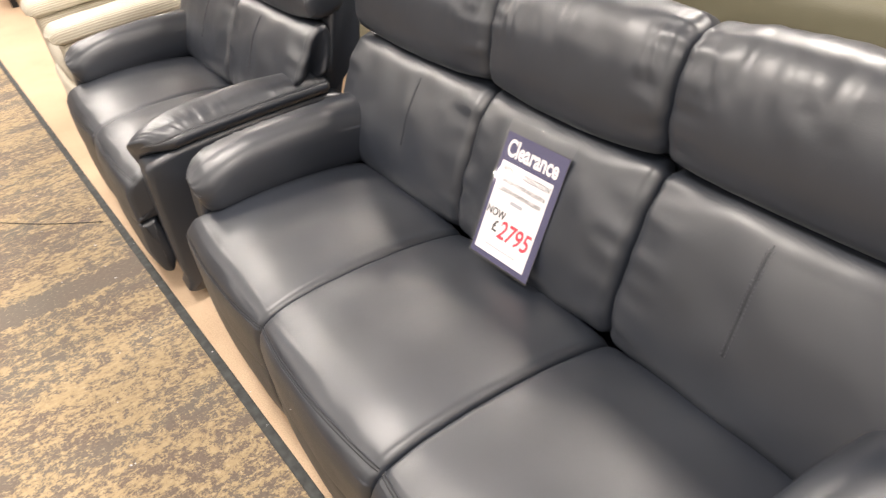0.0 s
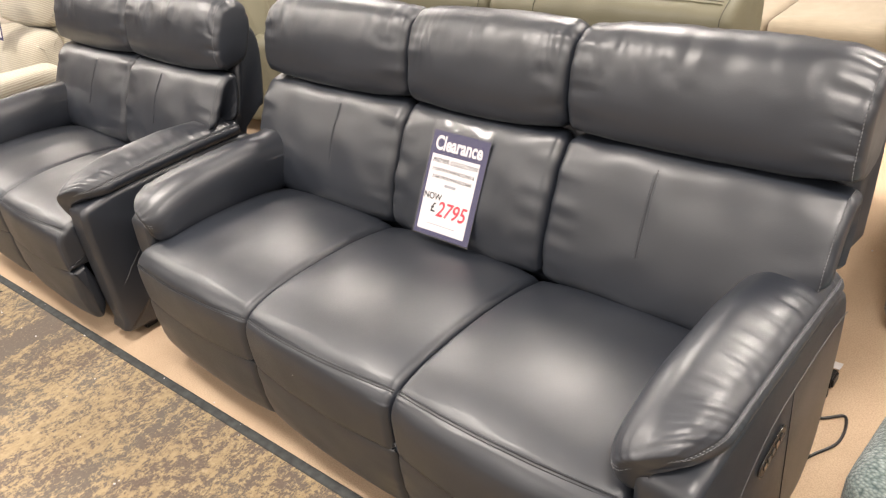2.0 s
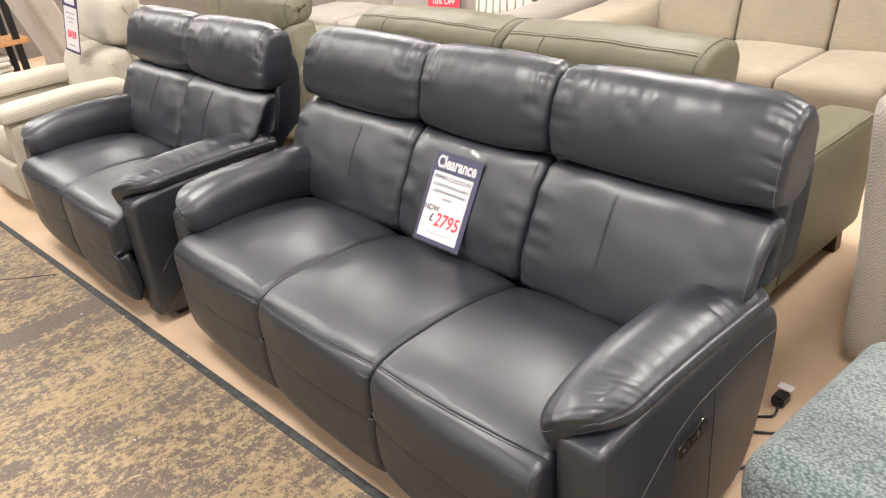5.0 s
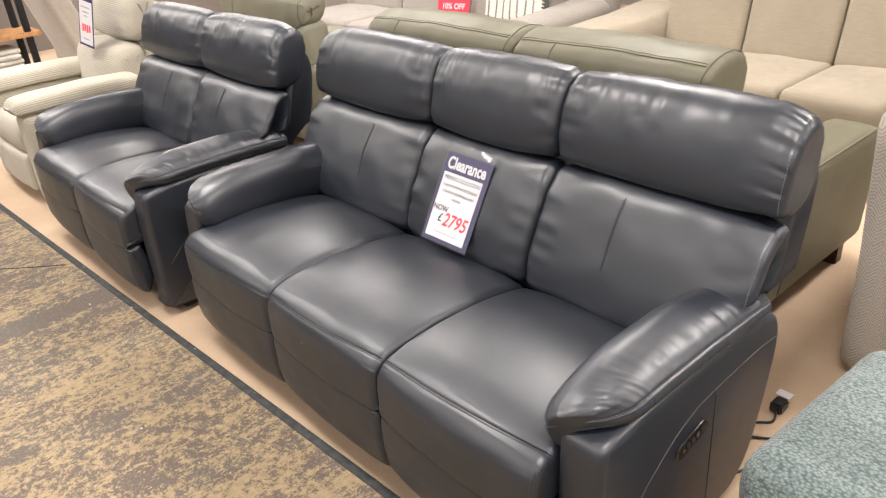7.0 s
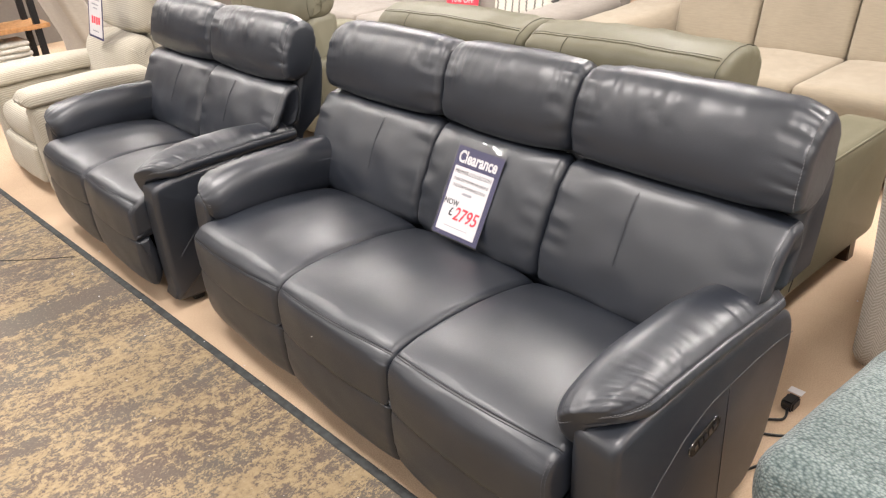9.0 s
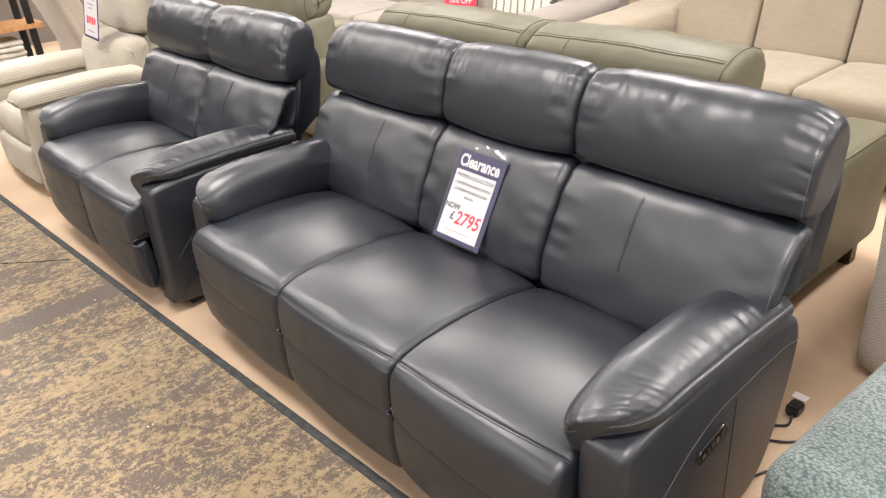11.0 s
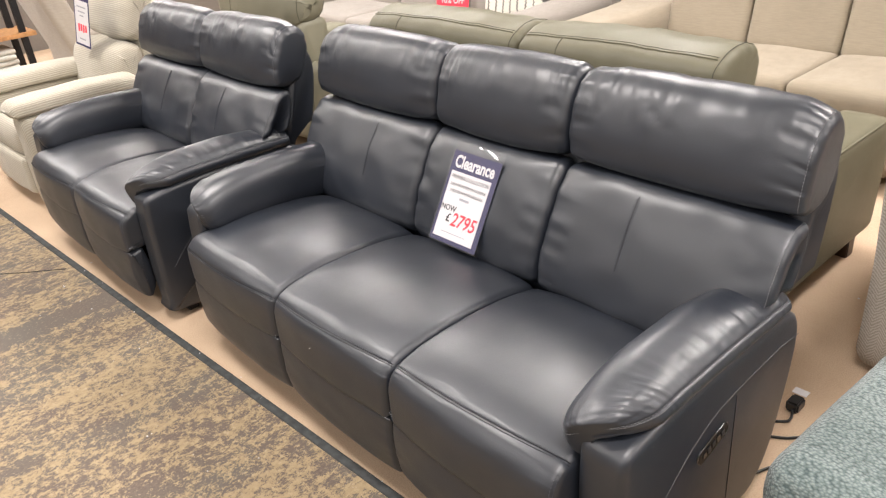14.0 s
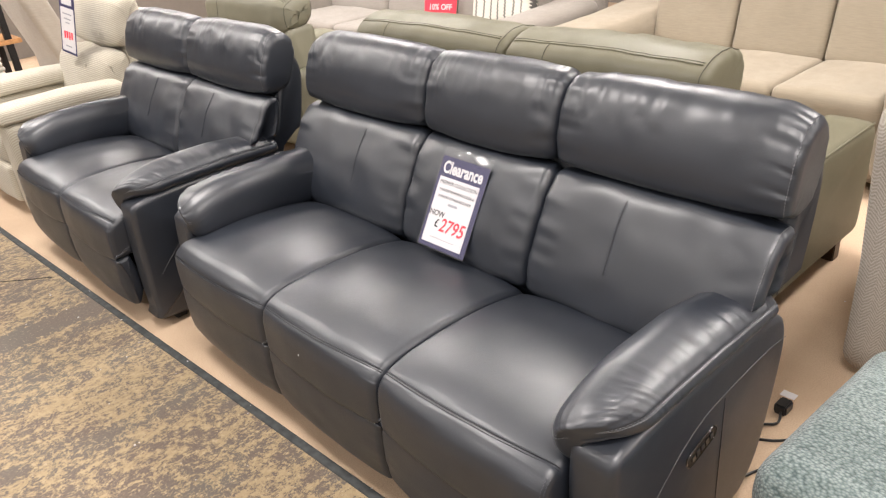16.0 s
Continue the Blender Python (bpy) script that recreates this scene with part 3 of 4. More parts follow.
        jin = pd.near(1.066, 0.60)
        front = [pd.grid[i, jin] + pd.nor[i, jin] * 0.001 for i in range(6, -1, -1)]
        rows = []
        for d in (-2, 3):
            line = pd.row(j + d, -1.0, 1.0, 0.001)
            rows.append([q + np.array((0, 0, 0.0016 * d)) for q in front] + line)
        stitching("stitching", rows, THREAD, arm)
        pn = Loft(panel, 1.145, 1.265, edge=0.022, n=84, m=26, disp=lambda u, s, p: 0.0015 * nz(s * 7, u), warp=lambda x, y, z, f=sx: (f(x), y, z))
        body = pn.make("arm_panel", NAVY, sofa)
        face = [(1.267, y, z) for y, z in ((0.225, 0.478), (0.14, 0.486), (0.04, 0.484), (-0.07, 0.476), (-0.15, 0.468), (-0.21, 0.448), (-0.265, 0.420), (-0.35, 0.356), (-0.43, 0.280), (-0.47, 0.236))]
        stitching("stitching", [[np.array((sx(x), y, z)) for x, y, z in face]], THREAD, body)
        vs = [np.array((sx(1.2655), -0.073 + 0.002 * k, 0.46 - 0.1 * k)) for k in range(5)]
        tube("panel_seam", vs, 0.0009, UNDER, body, 5)
        if side > 0:
            ctrl_panel(sofa, sx)
        for fy in (-0.42, 0.1):
            box("foot", min(sx(1.18), sx(1.23)), max(sx(1.18), sx(1.23)), fy - 0.025, fy + 0.025, 0.004, 0.06, BLACK, sofa)
    sofa.matrix_world = m
    return sofa


def ctrl_panel(sofa, sx):
    """Slanted oval control plate with a chrome rim and small buttons, let into the outer arm."""
    a, b = np.array((-0.235, 0.366)), np.array((-0.108, 0.396))
    d = (b - a) / np.linalg.norm(b - a)
    q = np.array((-d[1], d[0]))
    rw = 0.0225
    loop = []
    for k in range(24):
        w = 2 * math.pi * k / 24
        c = b - d * rw if math.cos(w) > 0 else a + d * rw
        loop.append(c + rw * (d * math.cos(w) + q * math.sin(w)))
    plate = [(sx(1.2665), *p) for p in loop] + [(sx(1.2705), *(p + ((a + b) / 2 - p) * 0.06)) for p in loop]
    f = [(k, (k + 1) % 24, 24 + (k + 1) % 24, 24 + k) for k in range(24)] + [tuple(range(24, 48)), tuple(range(24))]
    pl = link("control_plate", plate, f, PLATE, sofa, "black oval control plate", smooth=False)
    tube("rim", [np.array((sx(1.2695), *p)) for p in loop + loop[:1]], 0.001, CHROME, pl)
    for k in range(5):
        c = a + (b - a) * (0.2 + 0.15 * k)
        bl = [c + 0.0065 * (d * u + q * v * (1.5 if k % 2 else 1.1)) for u, v in ((-1, -1), (1, -1), (1, 1), (-1, 1))]
        vv = [(sx(1.2705), *p) for p in bl] + [(sx(1.2725), *p) for p in bl]
        link("button", vv, [(0, 1, 5, 4), (1, 2, 6, 5), (2, 3, 7, 6), (3, 0, 4, 7), (4, 5, 6, 7)], CHROME if k in (0, 3) else BLACK, pl, smooth=False)


sofa3 = recliner_sofa("three_seat_sofa", 3, Matrix.Identity(4), 3)
tagged(sofa3, "slate grey leather three seat power recliner sofa", "sofa", "slate leather recliner suite")
sofa2 = recliner_sofa("two_seat_sofa", 2, pose(-1.585, -0.09, 0, 0, 0, 0.5), 8)
tagged(sofa2, "slate grey leather two seat power recliner sofa", "sofa", "slate leather recliner suite")


# ---- generic fabric and leather seating behind ----
def stuffed(name, x0, x1, y0, y1, z0, z1, material, parent, r=0.04, swell=0.012, disp=None, label="", warp=None, n=56, m=24):
    """A rounded upholstered block."""
    k = min(r, (y1 - y0) / 2.2, (z1 - z0) / 2.2)
    sec = []
    for cy, cz, a0 in ((y1 - k, z1 - k, 0), (y0 + k, z1 - k, 90), (y0 + k, z0 + k, 180), (y1 - k, z0 + k, 270)):
        for a in (0, 45, 90):
            w = radians(a0 + a)
            sec.append((cy + k * math.cos(w), cz + k * math.sin(w)))
    even = []
    for q in range(len(sec)):
        a, b = np.array(sec[q]), np.array(sec[(q + 1) % len(sec)])
        cuts = max(1, int(round(np.linalg.norm(b - a) / (k * 0.8))))
        even += [tuple(a + (b - a) * c / cuts) for c in range(cuts)]
    sec = even
    lf = Loft(sec, x0, x1, edge=max(0.2 * k, min(0.8 * k, 0.88 * k - swell)), swell=swell, n=n, m=m, disp=disp, warp=warp)
    ob = lf.make(name, material, parent, label)
    return ob, lf


def soft(k, amp=0.006):
    return lambda u, s, p: amp * nz(u * 2 + k, s * 5, k * 1.7)


def fabric_sofa(name, seats, w, material, m, arm=0.30, label="", pitch=0.0):
    """Deep fabric sofa facing -y; origin on the floor at the middle of its front."""
    s = empty(name)
    half = seats * w / 2
    stuffed("base", -half - 0.02, half + 0.02, 0.06, 0.95, 0.06, 0.34, material, s, 0.03, 0.0)
    for i in range(seats):
        a, b = -half + i * w + 0.003, -half + (i + 1) * w - 0.003
        stuffed("seat_cushion", a, b, 0.0, 0.80, 0.30, 0.495, material, s, 0.05, 0.012, soft(i + 1))
        stuffed("back_cushion", a, b, 0.60, 0.86, 0.440, 1.06, material, s, 0.055, 0.012, soft(i + 9, 0.01),
                warp=lambda x, y, z: (x, y + (z - 0.45) * 0.22, z))
    stuffed("back_frame", -half - arm * 0.95, half + arm * 0.95, 0.88, 1.06, 0.10, 0.98, material, s, 0.05, 0.0, warp=lambda x, y, z: (x, y + max(0, z - 0.3) * 0.16, z))
    for sd in (-1, 1):
        sec = [(half + 0.0, 0.10), (half - 0.01, 0.48), (half + 0.0, 0.60), (half + 0.08, 0.655), (half + arm - 0.08, 0.645), (half + arm, 0.58), (half + arm - 0.02, 0.45), (half + arm - 0.03, 0.08)]
        Loft([(x, z) for x, z in sec], -0.02, 0.98, edge=0.07, axis="y", n=56, m=24, disp=soft(20 + sd, 0.008),
             warp=lambda x, y, z, q=sd: (x * q, y, z + (0.05 * max(0, y - 0.45) if z > 0.4 else 0))).make("arm", material, s)
        for fy in (0.1, 0.9):
            box("foot", sd * (half + 0.1) - 0.03, sd * (half + 0.1) + 0.03, fy - 0.03, fy + 0.03, 0.004, 0.09, DARKWOOD, s)
    s.matrix_world = m
    return s


cream = fabric_sofa("cream_sofa", 3, 0.54, CREAM, pose(-0.02, 2.22, 0), arm=0.44)
tagged(cream, "cream woven fabric three seat sofa with loose cushions", "sofa", "pale fabric sofas")
oat = fabric_sofa("oat_sofa", 3, 0.86, OAT, pose(-3.02, 2.16, 0), arm=0.30)
tagged(oat, "pale oatmeal fabric three seat sofa with rounded arms", "sofa", "pale fabric sofas")


def sage_sofa(name, x0, x1, divs, m, arm=0.22, round_end=0.035, skin=SAGE):
    """Sage leather sofa seen from behind: faces +y, back at y = 0."""
    s = empty(name)
    edges = [x0] + divs + [x1]
    pad = [(0.02, 0.80), (-0.012, 0.86), (-0.010, 0.945), (0.004, 0.985), (0.04, 1.012), (0.11, 1.036), (0.19, 1.036), (0.255, 1.010), (0.278, 0.94), (0.25, 0.84), (0.16, 0.79)]
    for i in range(len(edges) - 1):
        a, b = edges[i] + 0.003, edges[i + 1] - 0.003
        lf = Loft(pad, a, b, edge=round_end, swell=0.012, n=80, m=48,
                  disp=lambda u, q, p, k=i: 0.007 * nz(u * 3 + k * 4, q * 6) + 0.003 * nz(u * 9 + k, q * 14, 2.0) + 0.012 * max(0, abs(u) - 0.7) * nz(q * 30, u * 2, k))
        h = lf.make("headrest", skin, s)
        lp = smooth_loop(pad, 80)
        j = int(np.argmin(np.abs(lp - np.array((0.045, 1.014))).sum(1)))
        tube("piping", lf.along(j / 80, -0.95, 0.93, 0.0005), 0.0032, skin, h)
        tube("seam", lf.along((j + 1) / 80, -0.95, 0.93, 0.0), 0.0014, SAGESEAM, h)
        j2 = int(np.argmin(np.abs(lp - np.array((0.0, 0.86))).sum(1)))
        tube("panel_seam", [lf.grid[int(lf.m * 0.33), q] + lf.nor[int(lf.m * 0.33), q] * 0.0005 for q in range(min(j, j2), max(j, j2) + 1)], 0.0016, SAGESEAM, h)
        tube("end_seam", lf.around(0.93, 0.0, 0.99, 0.0005), 0.0016, SAGESEAM, h)
    stuffed("back_panel", x0 + 0.01, x1 - 0.01, 0.02, 0.24, 0.10, 0.84, skin, s, 0.05, 0.0, soft(3, 0.004))
    for i in range(len(edges) - 1):
        stuffed("seat_cushion", max(edges[i], x0 + arm - 0.05), min(edges[i + 1], x1 - arm + 0.05), 0.2, 0.98, 0.22, 0.47, skin, s, 0.06, 0.015, soft(i, 0.006))
    for sd in (-1, 1):
        xa, xb = (x0 - 0.15, x0 + arm - 0.15) if sd < 0 else (x1 - arm + 0.18, x1 + 0.18)
        a, lf = stuffed("arm", xa, xb, 0.03, 1.06, 0.10, 0.585, skin, s, 0.05, 0.004, soft(7 + sd, 0.004),
                        warp=lambda x, y, z: (x, y - (0.10 * (0.35 - z) if y > 0.6 and z < 0.35 else 0), z + (0.06 * max(0, 0.45 - y) if z > 0.4 else 0)))
        xo = xb + 0.0005 if sd > 0 else xa - 0.0005
        tube("arm_piping", [np.array((xo - sd * 0.012, y, 0.572 + 0.06 * max(0, 0.45 - y))) for y in np.linspace(0.08, 1.03, 20)], 0.005, skin, a)
        tube("side_seam", [np.array((xo, 0.36 - 0.10 * ((0.53 - z) / 0.4) ** 2 + 0.03, z)) for z in np.linspace(0.14, 0.53, 14)], 0.0022, UNDER, a)
        for fy in (0.12, 0.92):
            xc = xb - 0.06 if sd > 0 else xa + 0.06
            box("foot", xc - 0.03, xc + 0.03, fy - 0.03, fy + 0.03, 0.004, 0.105, DARKWOOD, s)
    s.matrix_world = m
    return s


sage = sage_sofa("sage_sofa", -1.02, 0.765, [-0.085], pose(0, 0.645, 0))
tagged(sage, "sage green leather two seat sofa seen from its back", "sofa", "sage leather suite")
sagec = sage_sofa("sage_armchair", -0.42, 0.42, [], pose(-2.37, 0.80, 0.0, 0, 0, 6), round_end=0.10, skin=PALESAGE)
tagged(sagec, "pale sage leather armchair seen from its back", "armchair", "sage leather suite")

# ---- cream corduroy armchair ----
chair = empty("corduroy_armchair")
CW = 0.29
stuffed("base", -CW - 0.02, CW + 0.02, 0.04, 0.80, 0.05, 0.33, CORD, chair, 0.04, 0.0)
stuffed("seat_cushion", -CW + 0.005, CW - 0.005, -0.01, 0.66, 0.28, 0.49, CORD, chair, 0.07, 0.015, soft(2))
stuffed("footrest", -CW + 0.005, CW - 0.005, -0.03, 0.05, 0.07, 0.31, CORD, chair, 0.035, 0.01, soft(5))
for k, (z0, z1, yy) in enumerate(((0.44, 0.80, 0.56), (0.775, 1.10, 0.66))):
    stuffed(("back_cushion", "headrest")[k], -CW - 0.07, CW + 0.05, yy, yy + 0.24, z0, z1, CORD, chair, 0.10, 0.03, soft(30 + k, 0.014), warp=lambda x, y, z: (x, y + (z - 0.5) * 0.16, z))
stuffed("back_shell", -CW - 0.03, CW + 0.03, 0.78, 0.94, 0.10, 1.0, CORD, chair, 0.05, 0.0, warp=lambda x, y, z: (x, y + (z - 0.5) * 0.14, z))
for sd in (-1, 1):
    Loft([(CW, 0.06), (CW - 0.005, 0.45), (CW + 0.02, 0.56), (CW + 0.17, 0.56), (CW + 0.19, 0.45), (CW + 0.18, 0.06)], 0.0, 0.82, edge=0.04, axis="y", n=44, m=20,
         warp=lambda x, y, z, q=sd: (x * q, y, z)).make("arm_panel", CORD_ARM, chair)
    Loft([(CW - 0.02, 0.56), (CW - 0.03, 0.60), (CW - 0.005, 0.64), (CW + 0.08, 0.655), (CW + 0.18, 0.645), (CW + 0.205, 0.605), (CW + 0.19, 0.565), (CW + 0.08, 0.55)], -0.04, 0.70, edge=0.06, axis="y", n=56, m=30,
         disp=soft(40 + sd, 0.006), warp=lambda x, y, z, q=sd: (x * q, y, z + 0.01 * math.sin(y * 5))).make("arm_pad", CORD_ARM, chair)
for fx in (-0.3, 0.3):
    for fy in (0.12, 0.72):
        box("foot", fx - 0.025, fx + 0.025, fy - 0.025, fy + 0.025, 0.004, 0.07, BLACK, chair)
chair.matrix_world = pose(-3.03, -0.60, 0, 0, 0, 1.5)
tagged(chair, "cream corduroy recliner armchair with padded arms", "armchair")

# ---- herringbone chair and teal footstool ----
hc = empty("herringbone_armchair")
stuffed("back", -0.02, 0.16, 0.0, 0.86, 0.03, 0.92, HERRING, hc, 0.05, 0.004, soft(3, 0.004), warp=lambda x, y, z: (x - 0.05 * max(0, z - 0.4), y, z))
stuffed("seat_cushion", 0.12, 0.82, 0.16, 0.70, 0.12, 0.46, HERRING, hc, 0.06, 0.01)
for y0 in (0.0, 0.70):
    stuffed("arm", 0.10, 0.82, y0, y0 + 0.16, 0.03, 0.60, HERRING, hc, 0.05, 0.004)
hc.matrix_world = pose(1.245, 0.80, 0)
tagged(hc, "beige herringbone fabric armchair standing on the carpet", "armchair")

stool = empty("teal_footstool")
stuffed("cushion", 0.0, 0.80, 0.0, 0.66, 0.27, 0.475, TEAL, stool, 0.075, 0.012, soft(6, 0.008), n=72, m=36)
stuffed("base", 0.02, 0.78, 0.02, 0.64, 0.06, 0.29, TEAL, stool, 0.03, 0.0)
for fx in (0.08, 0.72):
    for fy in (0.08, 0.58):
        box("foot", fx - 0.025, fx + 0.025, fy - 0.025, fy + 0.025, 0.004, 0.08, DARKWOOD, stool)
stool.matrix_world = pose(1.405, -0.25, 0, 0, 0, -3)
tagged(stool, "teal chenille upholstered footstool on the carpet", "footstool")

# ---- price sign on the middle seat ----
sign = empty("clearance_sign")
SW, SH = 0.197, 0.332


def quad(name, x0, x1, y0, y1, z, material, parent, thick=0.0006, label=""):
    return box(name, x0, x1, y0, y1, z - thick, z, material, parent, label, bevel=0)


card = quad("card", -SW / 2 + 0.004, SW / 2 - 0.004, 0.004, 0.302, 0.0, INDIGO, sign, 0.001, "indigo printed card")
quad("paper", -SW / 2 + 0.014, SW / 2 - 0.022, 0.018, 0.236, 0.0008, WHITE, card, 0.0006, "white paper price sheet")
text("word", "Clearance", 0.056, WHITE, card, pose(-0.002, 0.2665, 0.0012), 0.0017, 0.0, 0.70)
text("word", "PREMIER COLLECTION", 0.0185, INK, card, pose(-0.004, 0.219, 0.0012), 0.0, 0.25, 0.80)
text("word", "3 SEATER POWER RECLINER &", 0.0140, INK, card, pose(-0.004, 0.194, 0.0012), 0.0, 0.25, 0.76)
text("word", "2 SEATER POWER RECLINER", 0.0140, INK, card, pose(-0.004, 0.173, 0.0012), 0.0, 0.25, 0.76)
quad("print_bar", -0.022, 0.016, 0.149, 0.157, 0.0013, GREYINK, card, 0.0004)
text("word", "NOW", 0.027, INK, card, pose(-0.053, 0.116, 0.0012), 0.0004, 0.0, 0.85)
text("word", "\u00a3", 0.038, INK, card, pose(-0.044, 0.085, 0.0012), 0.0006, 0.0, 0.85)
text("word", "2795", 0.062, RED, card, pose(0.018, 0.083, 0.0012), 0.0007, 0.2, 0.80)
for k in range(9):
    quad("print_bar", -0.055 + k * 0.011, -0.047 + k * 0.011, 0.037, 0.040, 0.0013, GREYINK, card, 0.0004)
sv, sf = [], []
NU, NV = 24, 60
for layer in (0.0,):
    for b in range(NV + 1):
        for a in range(NU + 1):
            x, y = SW * (a / NU - 0.5), SH * b / NV
            top = max(0, y - 0.303)
            wave = 0.0026 - 0.30 * top + min(1, top / 0.01) * 0.0022 * nz(x * 30, y * 70) + 0.0008 * nz(x * 18, y * 9, 4)
            sv.append((x, y, wave + layer))
W1, LAY = NU + 1, (NU + 1) * (NV + 1)
for b in range(NV):
    for a in range(NU):
        q = b * W1 + a
        sf += [(q, q + 1, q + W1 + 1, q + W1)]
sleeve = link("plastic_sleeve", sv, sf, CLEAR, sign, "clear plastic sign sleeve")
if sleeve.data.polygons[0].normal.z < 0:
    sleeve.data.flip_normals()
sleeve.visible_shadow = False
SB, ST = Vector((0.2640, -0.053, 0.511)), Vector((0.2700, 0.105, 0.796))
yv = (ST - SB).normalized()
xv = Vector((0.192, 0.023, -0.012)).normalized()
zv = xv.cross(yv).normalized()
xv = yv.cross(zv)
sign.matrix_world = Matrix.Translation(SB) @ Matrix((xv, yv, zv)).transposed().to_4x4()
tagged(sign, "clearance price card in clear sleeve leaning on the sofa", "price sign")


def hang_sign(name, m, body_red):
    s = empty(name)
    c = quad("card", -0.075, 0.075, 0.0, 0.30, 0.0, INDIGO, s, 0.001)
    quad("paper", -0.065, 0.065, 0.012, 0.235, 0.0008, WHITE, c, 0.0006)
    quad("print_bar", -0.05, 0.05, 0.25, 0.282, 0.0012, WHITE, c, 0.0006)
    for k, (wd, y) in enumerate(((0.045, 0.20), (0.035, 0.175), (0.02, 0.155), (0.03, 0.035))):
        quad("print_bar", -wd, wd, y, y + 0.007, 0.0013, GREYINK, c, 0.0004)
    for k in range(4):
        quad("price_bar", -0.04 + k * 0.023, -0.024 + k * 0.023, 0.075 + 0.004 * (k % 2), 0.115, 0.0013, RED, c, 0.0004)
    s.matrix_world = m
    return s


hs = hang_sign("price_tag", pose(-2.95, -0.04, 0.79, 80, 8, 8) @ Matrix.Scale(1.12, 4), True)
tagged(hs, "white and indigo price tag hanging on a chair back", "price sign")


def offer_sign(m):
    s = empty("offer_sign")
    c = quad("card", -0.15, 0.15, 0.0, 0.21, 0.0, RED, s, 0.002)
    text("word", "10% OFF", 0.062, WHITE, c, pose(0, 0.07, 0.001), 0.0008, 0.0, 0.95)
    quad("print_bar", -0.08, 0.08, 0.14, 0.17, 0.0012, WHITE, c, 0.0006)
    s.matrix_world = m
    return s


tagged(offer_sign(pose(-2.66, 2.68, 0.52, 76, 0, 14)), "red ten percent off card on a sofa seat", "offer sign", "red offer cards")


# ---- far left: column, grey armchair, shelf rack ----
col = tagged(box("column", -5.65, -5.2, 3.20, 3.65, 0.0, CEILING, GREYWALL), "square grey painted column with a black skirting", "column", kind="structure")
box("skirting", -5.665, -5.185, 3.185, 3.665, 0.0, 0.09, BLACK, col)

wing = empty("wing_armchair")
stuffed("side", -0.36, 0.40, 0.0, 0.14, 0.06, 0.60, TAUPE, wing, 0.05, 0.0)
stuffed("side", -0.36, 0.40, 0.62, 0.76, 0.06, 0.60, TAUPE, wing, 0.05, 0.0)
stuffed("back", -0.46, -0.26, 0.02, 0.74, 0.06, 1.02, TAUPE, wing, 0.06, 0.0, soft(4), warp=lambda x, y, z: (x - 0.30 * max(0, z - 0.4), y, z))
stuffed("seat_cushion", -0.30, 0.42, 0.13, 0.63, 0.12, 0.46, TAUPE, wing, 0.06, 0.01)
for fx in (-0.3, 0.34):
    for fy in (0.08, 0.68):
        box("foot", fx - 0.025, fx + 0.025, fy - 0.025, fy + 0.025, 0.004, 0.08, DARKWOOD, wing)
wing.matrix_world = pose(-4.74, 0.86, 0, 0, 0, 90)
tagged(wing, "taupe fabric armchair with a high slanted back", "armchair")
pc = empty("scatter_cushion")
stuffed("cover", -0.2, 0.2, -0.07, 0.07, 0.0, 0.4, SILVER, pc, 0.065, 0.03, soft(9, 0.02))
pc.matrix_world = pose(-4.99, 0.86, 0.47, -10, 0, 15)
tagged(pc, "shiny silver grey scatter cushion on an armchair", "cushion")

rack = empty("shelf_rack")
for px in (-0.55, 0.55):
    for py in (-0.22, 0.22):
        box("post", px - 0.03, px + 0.03, py - 0.03, py + 0.03, 0.004, 1.9, STEEL, rack)
for z in (0.36, 0.98, 1.6):
    box("shelf", -0.66, 0.66, -0.27, 0.27, z, z + 0.045, WOOD, rack)
for sd in (-1, 1):
    tube("brace", [np.array((-0.52, 0.225 * sd, 0.4)), np.array((0.0, 0.225 * sd, 0.68)), np.array((0.52, 0.225 * sd, 0.94))], 0.014, STEEL, rack)
rack.matrix_world = pose(-6.85, -0.05, 0, 0, 0, 90)
tagged(rack, "black steel rack with oak shelves", "shelving")
for k in range(5):
    f = empty("folded_throw")
    stuffed("cloth", -0.26 + 0.01 * (k % 2), 0.26, -0.2, 0.2, 0.0, 0.052, LINEN, f, 0.024, 0.004, soft(k, 0.006))
    f.matrix_world = pose(-6.82, 0.12, 0.004 + k * 0.053, 0, 0, 88 + 3 * (k % 3))
    tagged(f, "folded pale linen throw in a stack", "throw", "folded throws under the rack")

# striped cushion between the pale sofas
def stripe_build(nt, b):
    v = coords(nt)
    sep = nt.nodes.new("ShaderNodeSeparateXYZ")
    nt.links.new(v, sep.inputs[0])
    zig = math_node(nt, "PINGPONG", sep.outputs[2], 0.012)
    x = math_node(nt, "PINGPONG", math_node(nt, "ADD", sep.outputs[0], zig), 0.032)
    line = math_node(nt, "LESS_THAN", x, 0.006)
    nt.links.new(mixc(nt, line, (0.52, 0.49, 0.43), (0.08, 0.075, 0.07)), b.inputs["Base Color"])
    b.inputs["Roughness"].default_value = 0.95
    bump(nt, b, noise_tex(nt, v, 300, 2), 0.5, 0.002)


STRIPE = mat("zigzag_stripe_fabric", stripe_build)
zc = empty("striped_cushion")
stuffed("cover", -0.25, 0.25, -0.08, 0.08, 0.0, 0.48, STRIPE, zc, 0.07, 0.015, soft(9, 0.02))
zc.matrix_world = pose(-1.9, 2.60, 0.50, -20, -6, 10)
tagged(zc, "cream cushion with dark zigzag stripes on a sofa", "cushion")

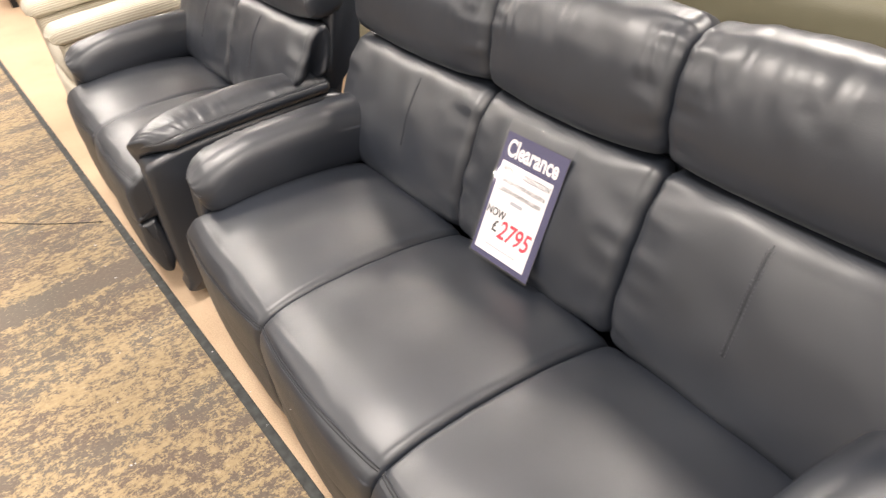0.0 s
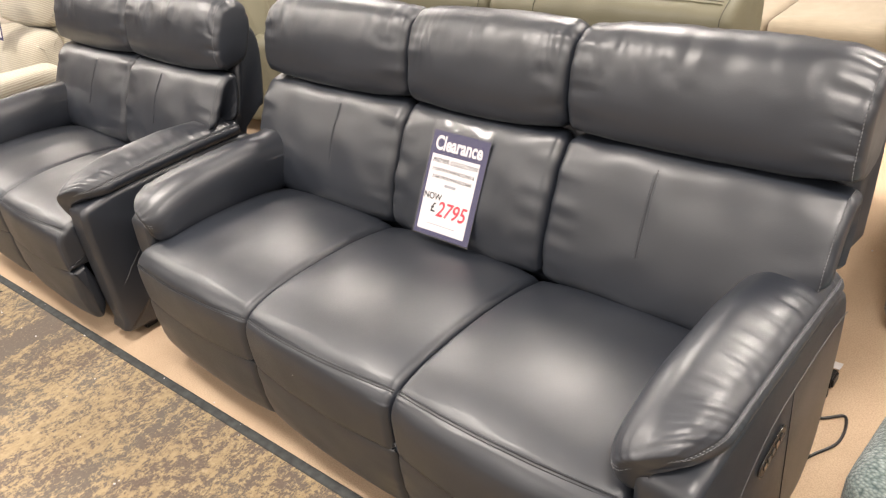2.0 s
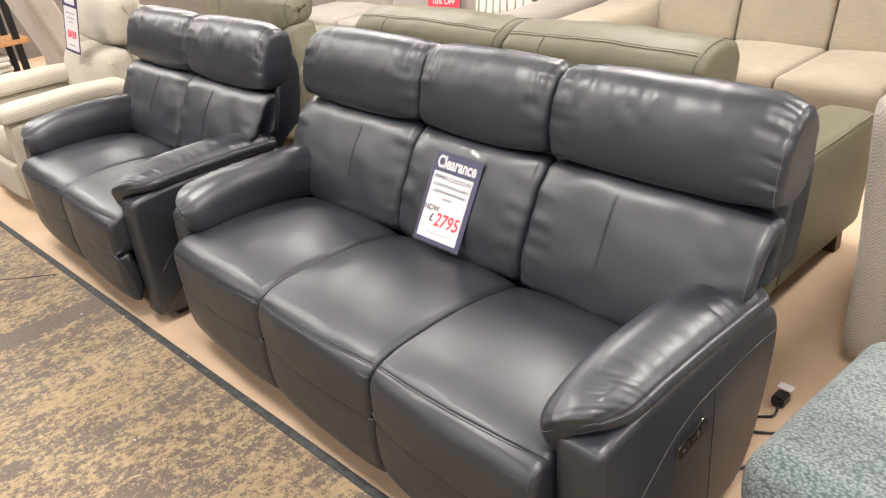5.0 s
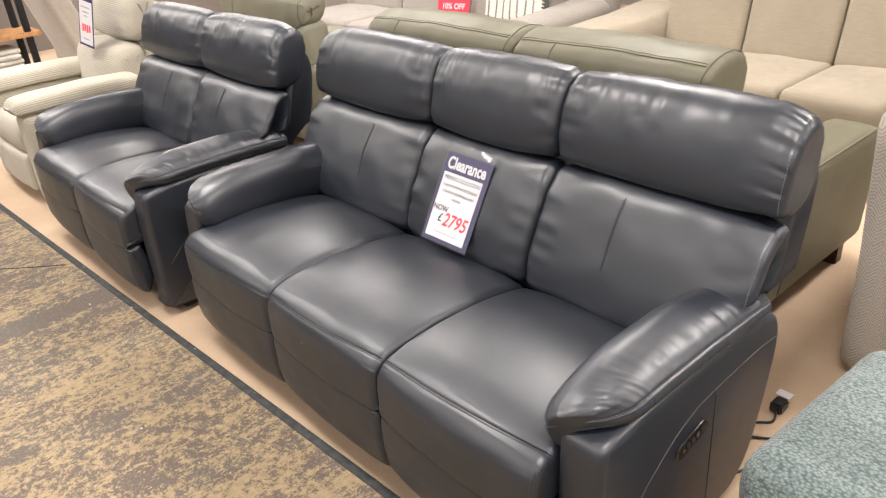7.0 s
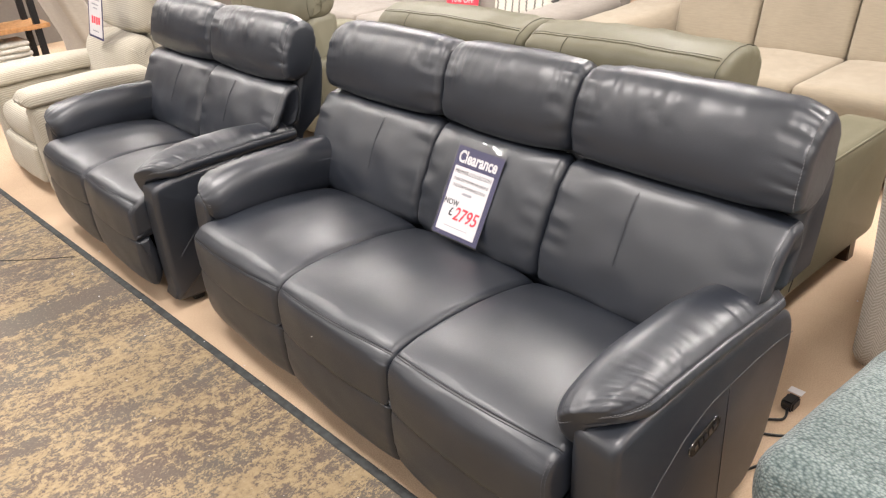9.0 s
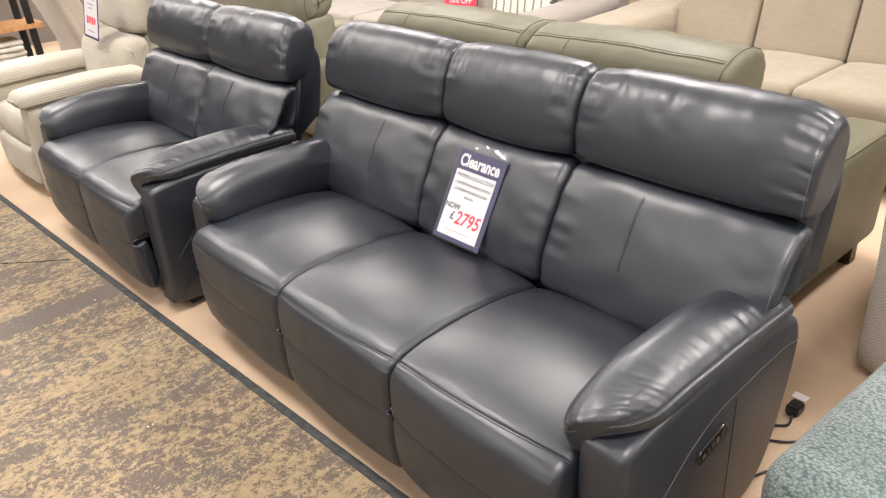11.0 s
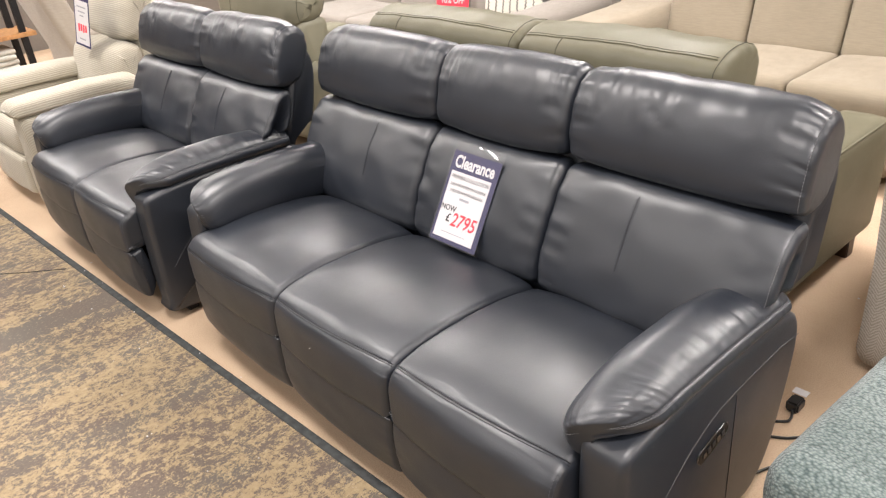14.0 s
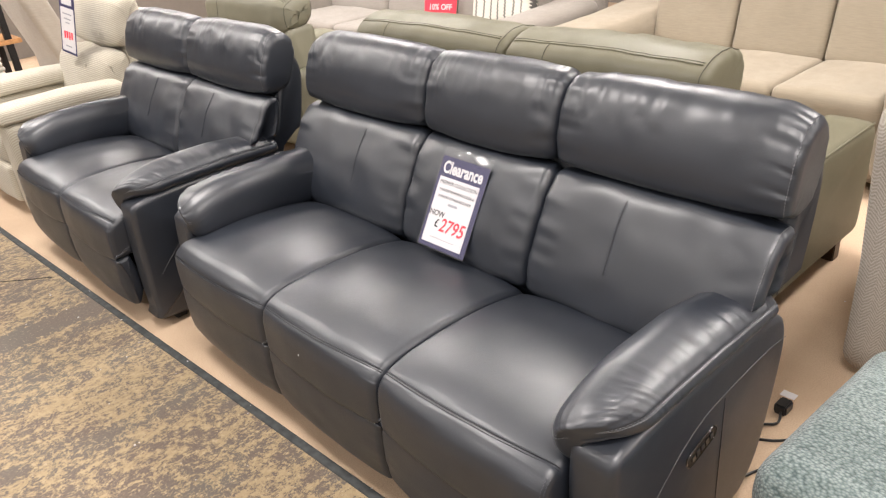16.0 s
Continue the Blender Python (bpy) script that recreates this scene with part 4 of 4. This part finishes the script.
# ---- power lead, plug and lint ----
lead = empty("power_lead")
def curve_pts(pts, k=10):
    p = np.array(pts, float)
    out = []
    for i in range(len(p) - 1):
        a, b, c, d = p[max(i - 1, 0)], p[i], p[i + 1], p[min(i + 2, len(p) - 1)]
        for t in np.linspace(0, 1, k, endpoint=False):
            out.append(0.5 * (2 * b + (c - a) * t + (2 * a - 5 * b + 4 * c - d) * t * t + (3 * b - a - 3 * c + d) * t ** 3))
    return out + [p[-1]]


tube("cable", curve_pts([(1.12, 0.30, 0.010), (1.22, 0.36, 0.009), (1.27, 0.40, 0.008), (1.285, 0.30, 0.008), (1.24, 0.20, 0.008), (1.20, 0.05, 0.008), (1.30, -0.06, 0.008), (1.34, -0.16, 0.008), (1.30, -0.3, 0.008)]), 0.0042, BLACK, lead, 8)
pv = box("plug", 1.165, 1.205, 0.485, 0.54, 0.006, 0.042, BLACK, lead, "black mains plug", 0.006)
tube("plug_cable", curve_pts([(1.19, 0.485, 0.02), (1.20, 0.44, 0.012), (1.16, 0.40, 0.009), (1.12, 0.30, 0.010)]), 0.0042, BLACK, lead, 8)
box("paper_tag", 1.16, 1.205, 0.535, 0.565, 0.045, 0.0465, WHITE, lead, "small white paper tag", 0.0)
tagged(lead, "black power lead with plug lying on the carpet", "power lead")

lint_rng = random.Random(5)
lv, lf_ = [], []
spots = [(-1.292, -0.817, 0.001), (-1.607, -0.834, 0.001), (-1.74, -0.66, 0.006), (-0.284, -0.987, 0.001), (-1.1, -0.70, 0.009), (1.076, 1.26, 0.006)]
spots.append((0.24, -0.604, 0.398))
for _ in range(46):
    x = lint_rng.uniform(-2.6, 0.7)
    spots.append((x, trim_y(x) + lint_rng.uniform(-0.35, 0.05), 0.009))
for k, (x, y, z) in enumerate(spots):
    r = 0.005 if k < 6 else lint_rng.uniform(0.0014, 0.0034)
    b0 = len(lv)
    lv += [(x - r, y, z), (x, y - r * 0.7, z), (x + r * 0.8, y + r * 0.2, z), (x, y + r, z), (x, y, z + r)]
    lf_ += [(b0, b0 + 1, b0 + 4), (b0 + 1, b0 + 2, b0 + 4), (b0 + 2, b0 + 3, b0 + 4), (b0 + 3, b0, b0 + 4), (b0, b0 + 3, b0 + 2, b0 + 1)]
tagged(link("lint", lv, lf_, WHITE, smooth=False), "white lint and crumbs along the carpet edge", "lint", kind="stuff")
tagged(tube("floor_seam", curve_pts([(-2.9, -1.75, 0.001), (-2.4, -1.35, 0.001), (-2.02, -1.02, 0.001), (-1.79, -0.765, 0.001)]), 0.0022, UNDER, None, 6), "thin dark lead across the aisle floor", "cable")
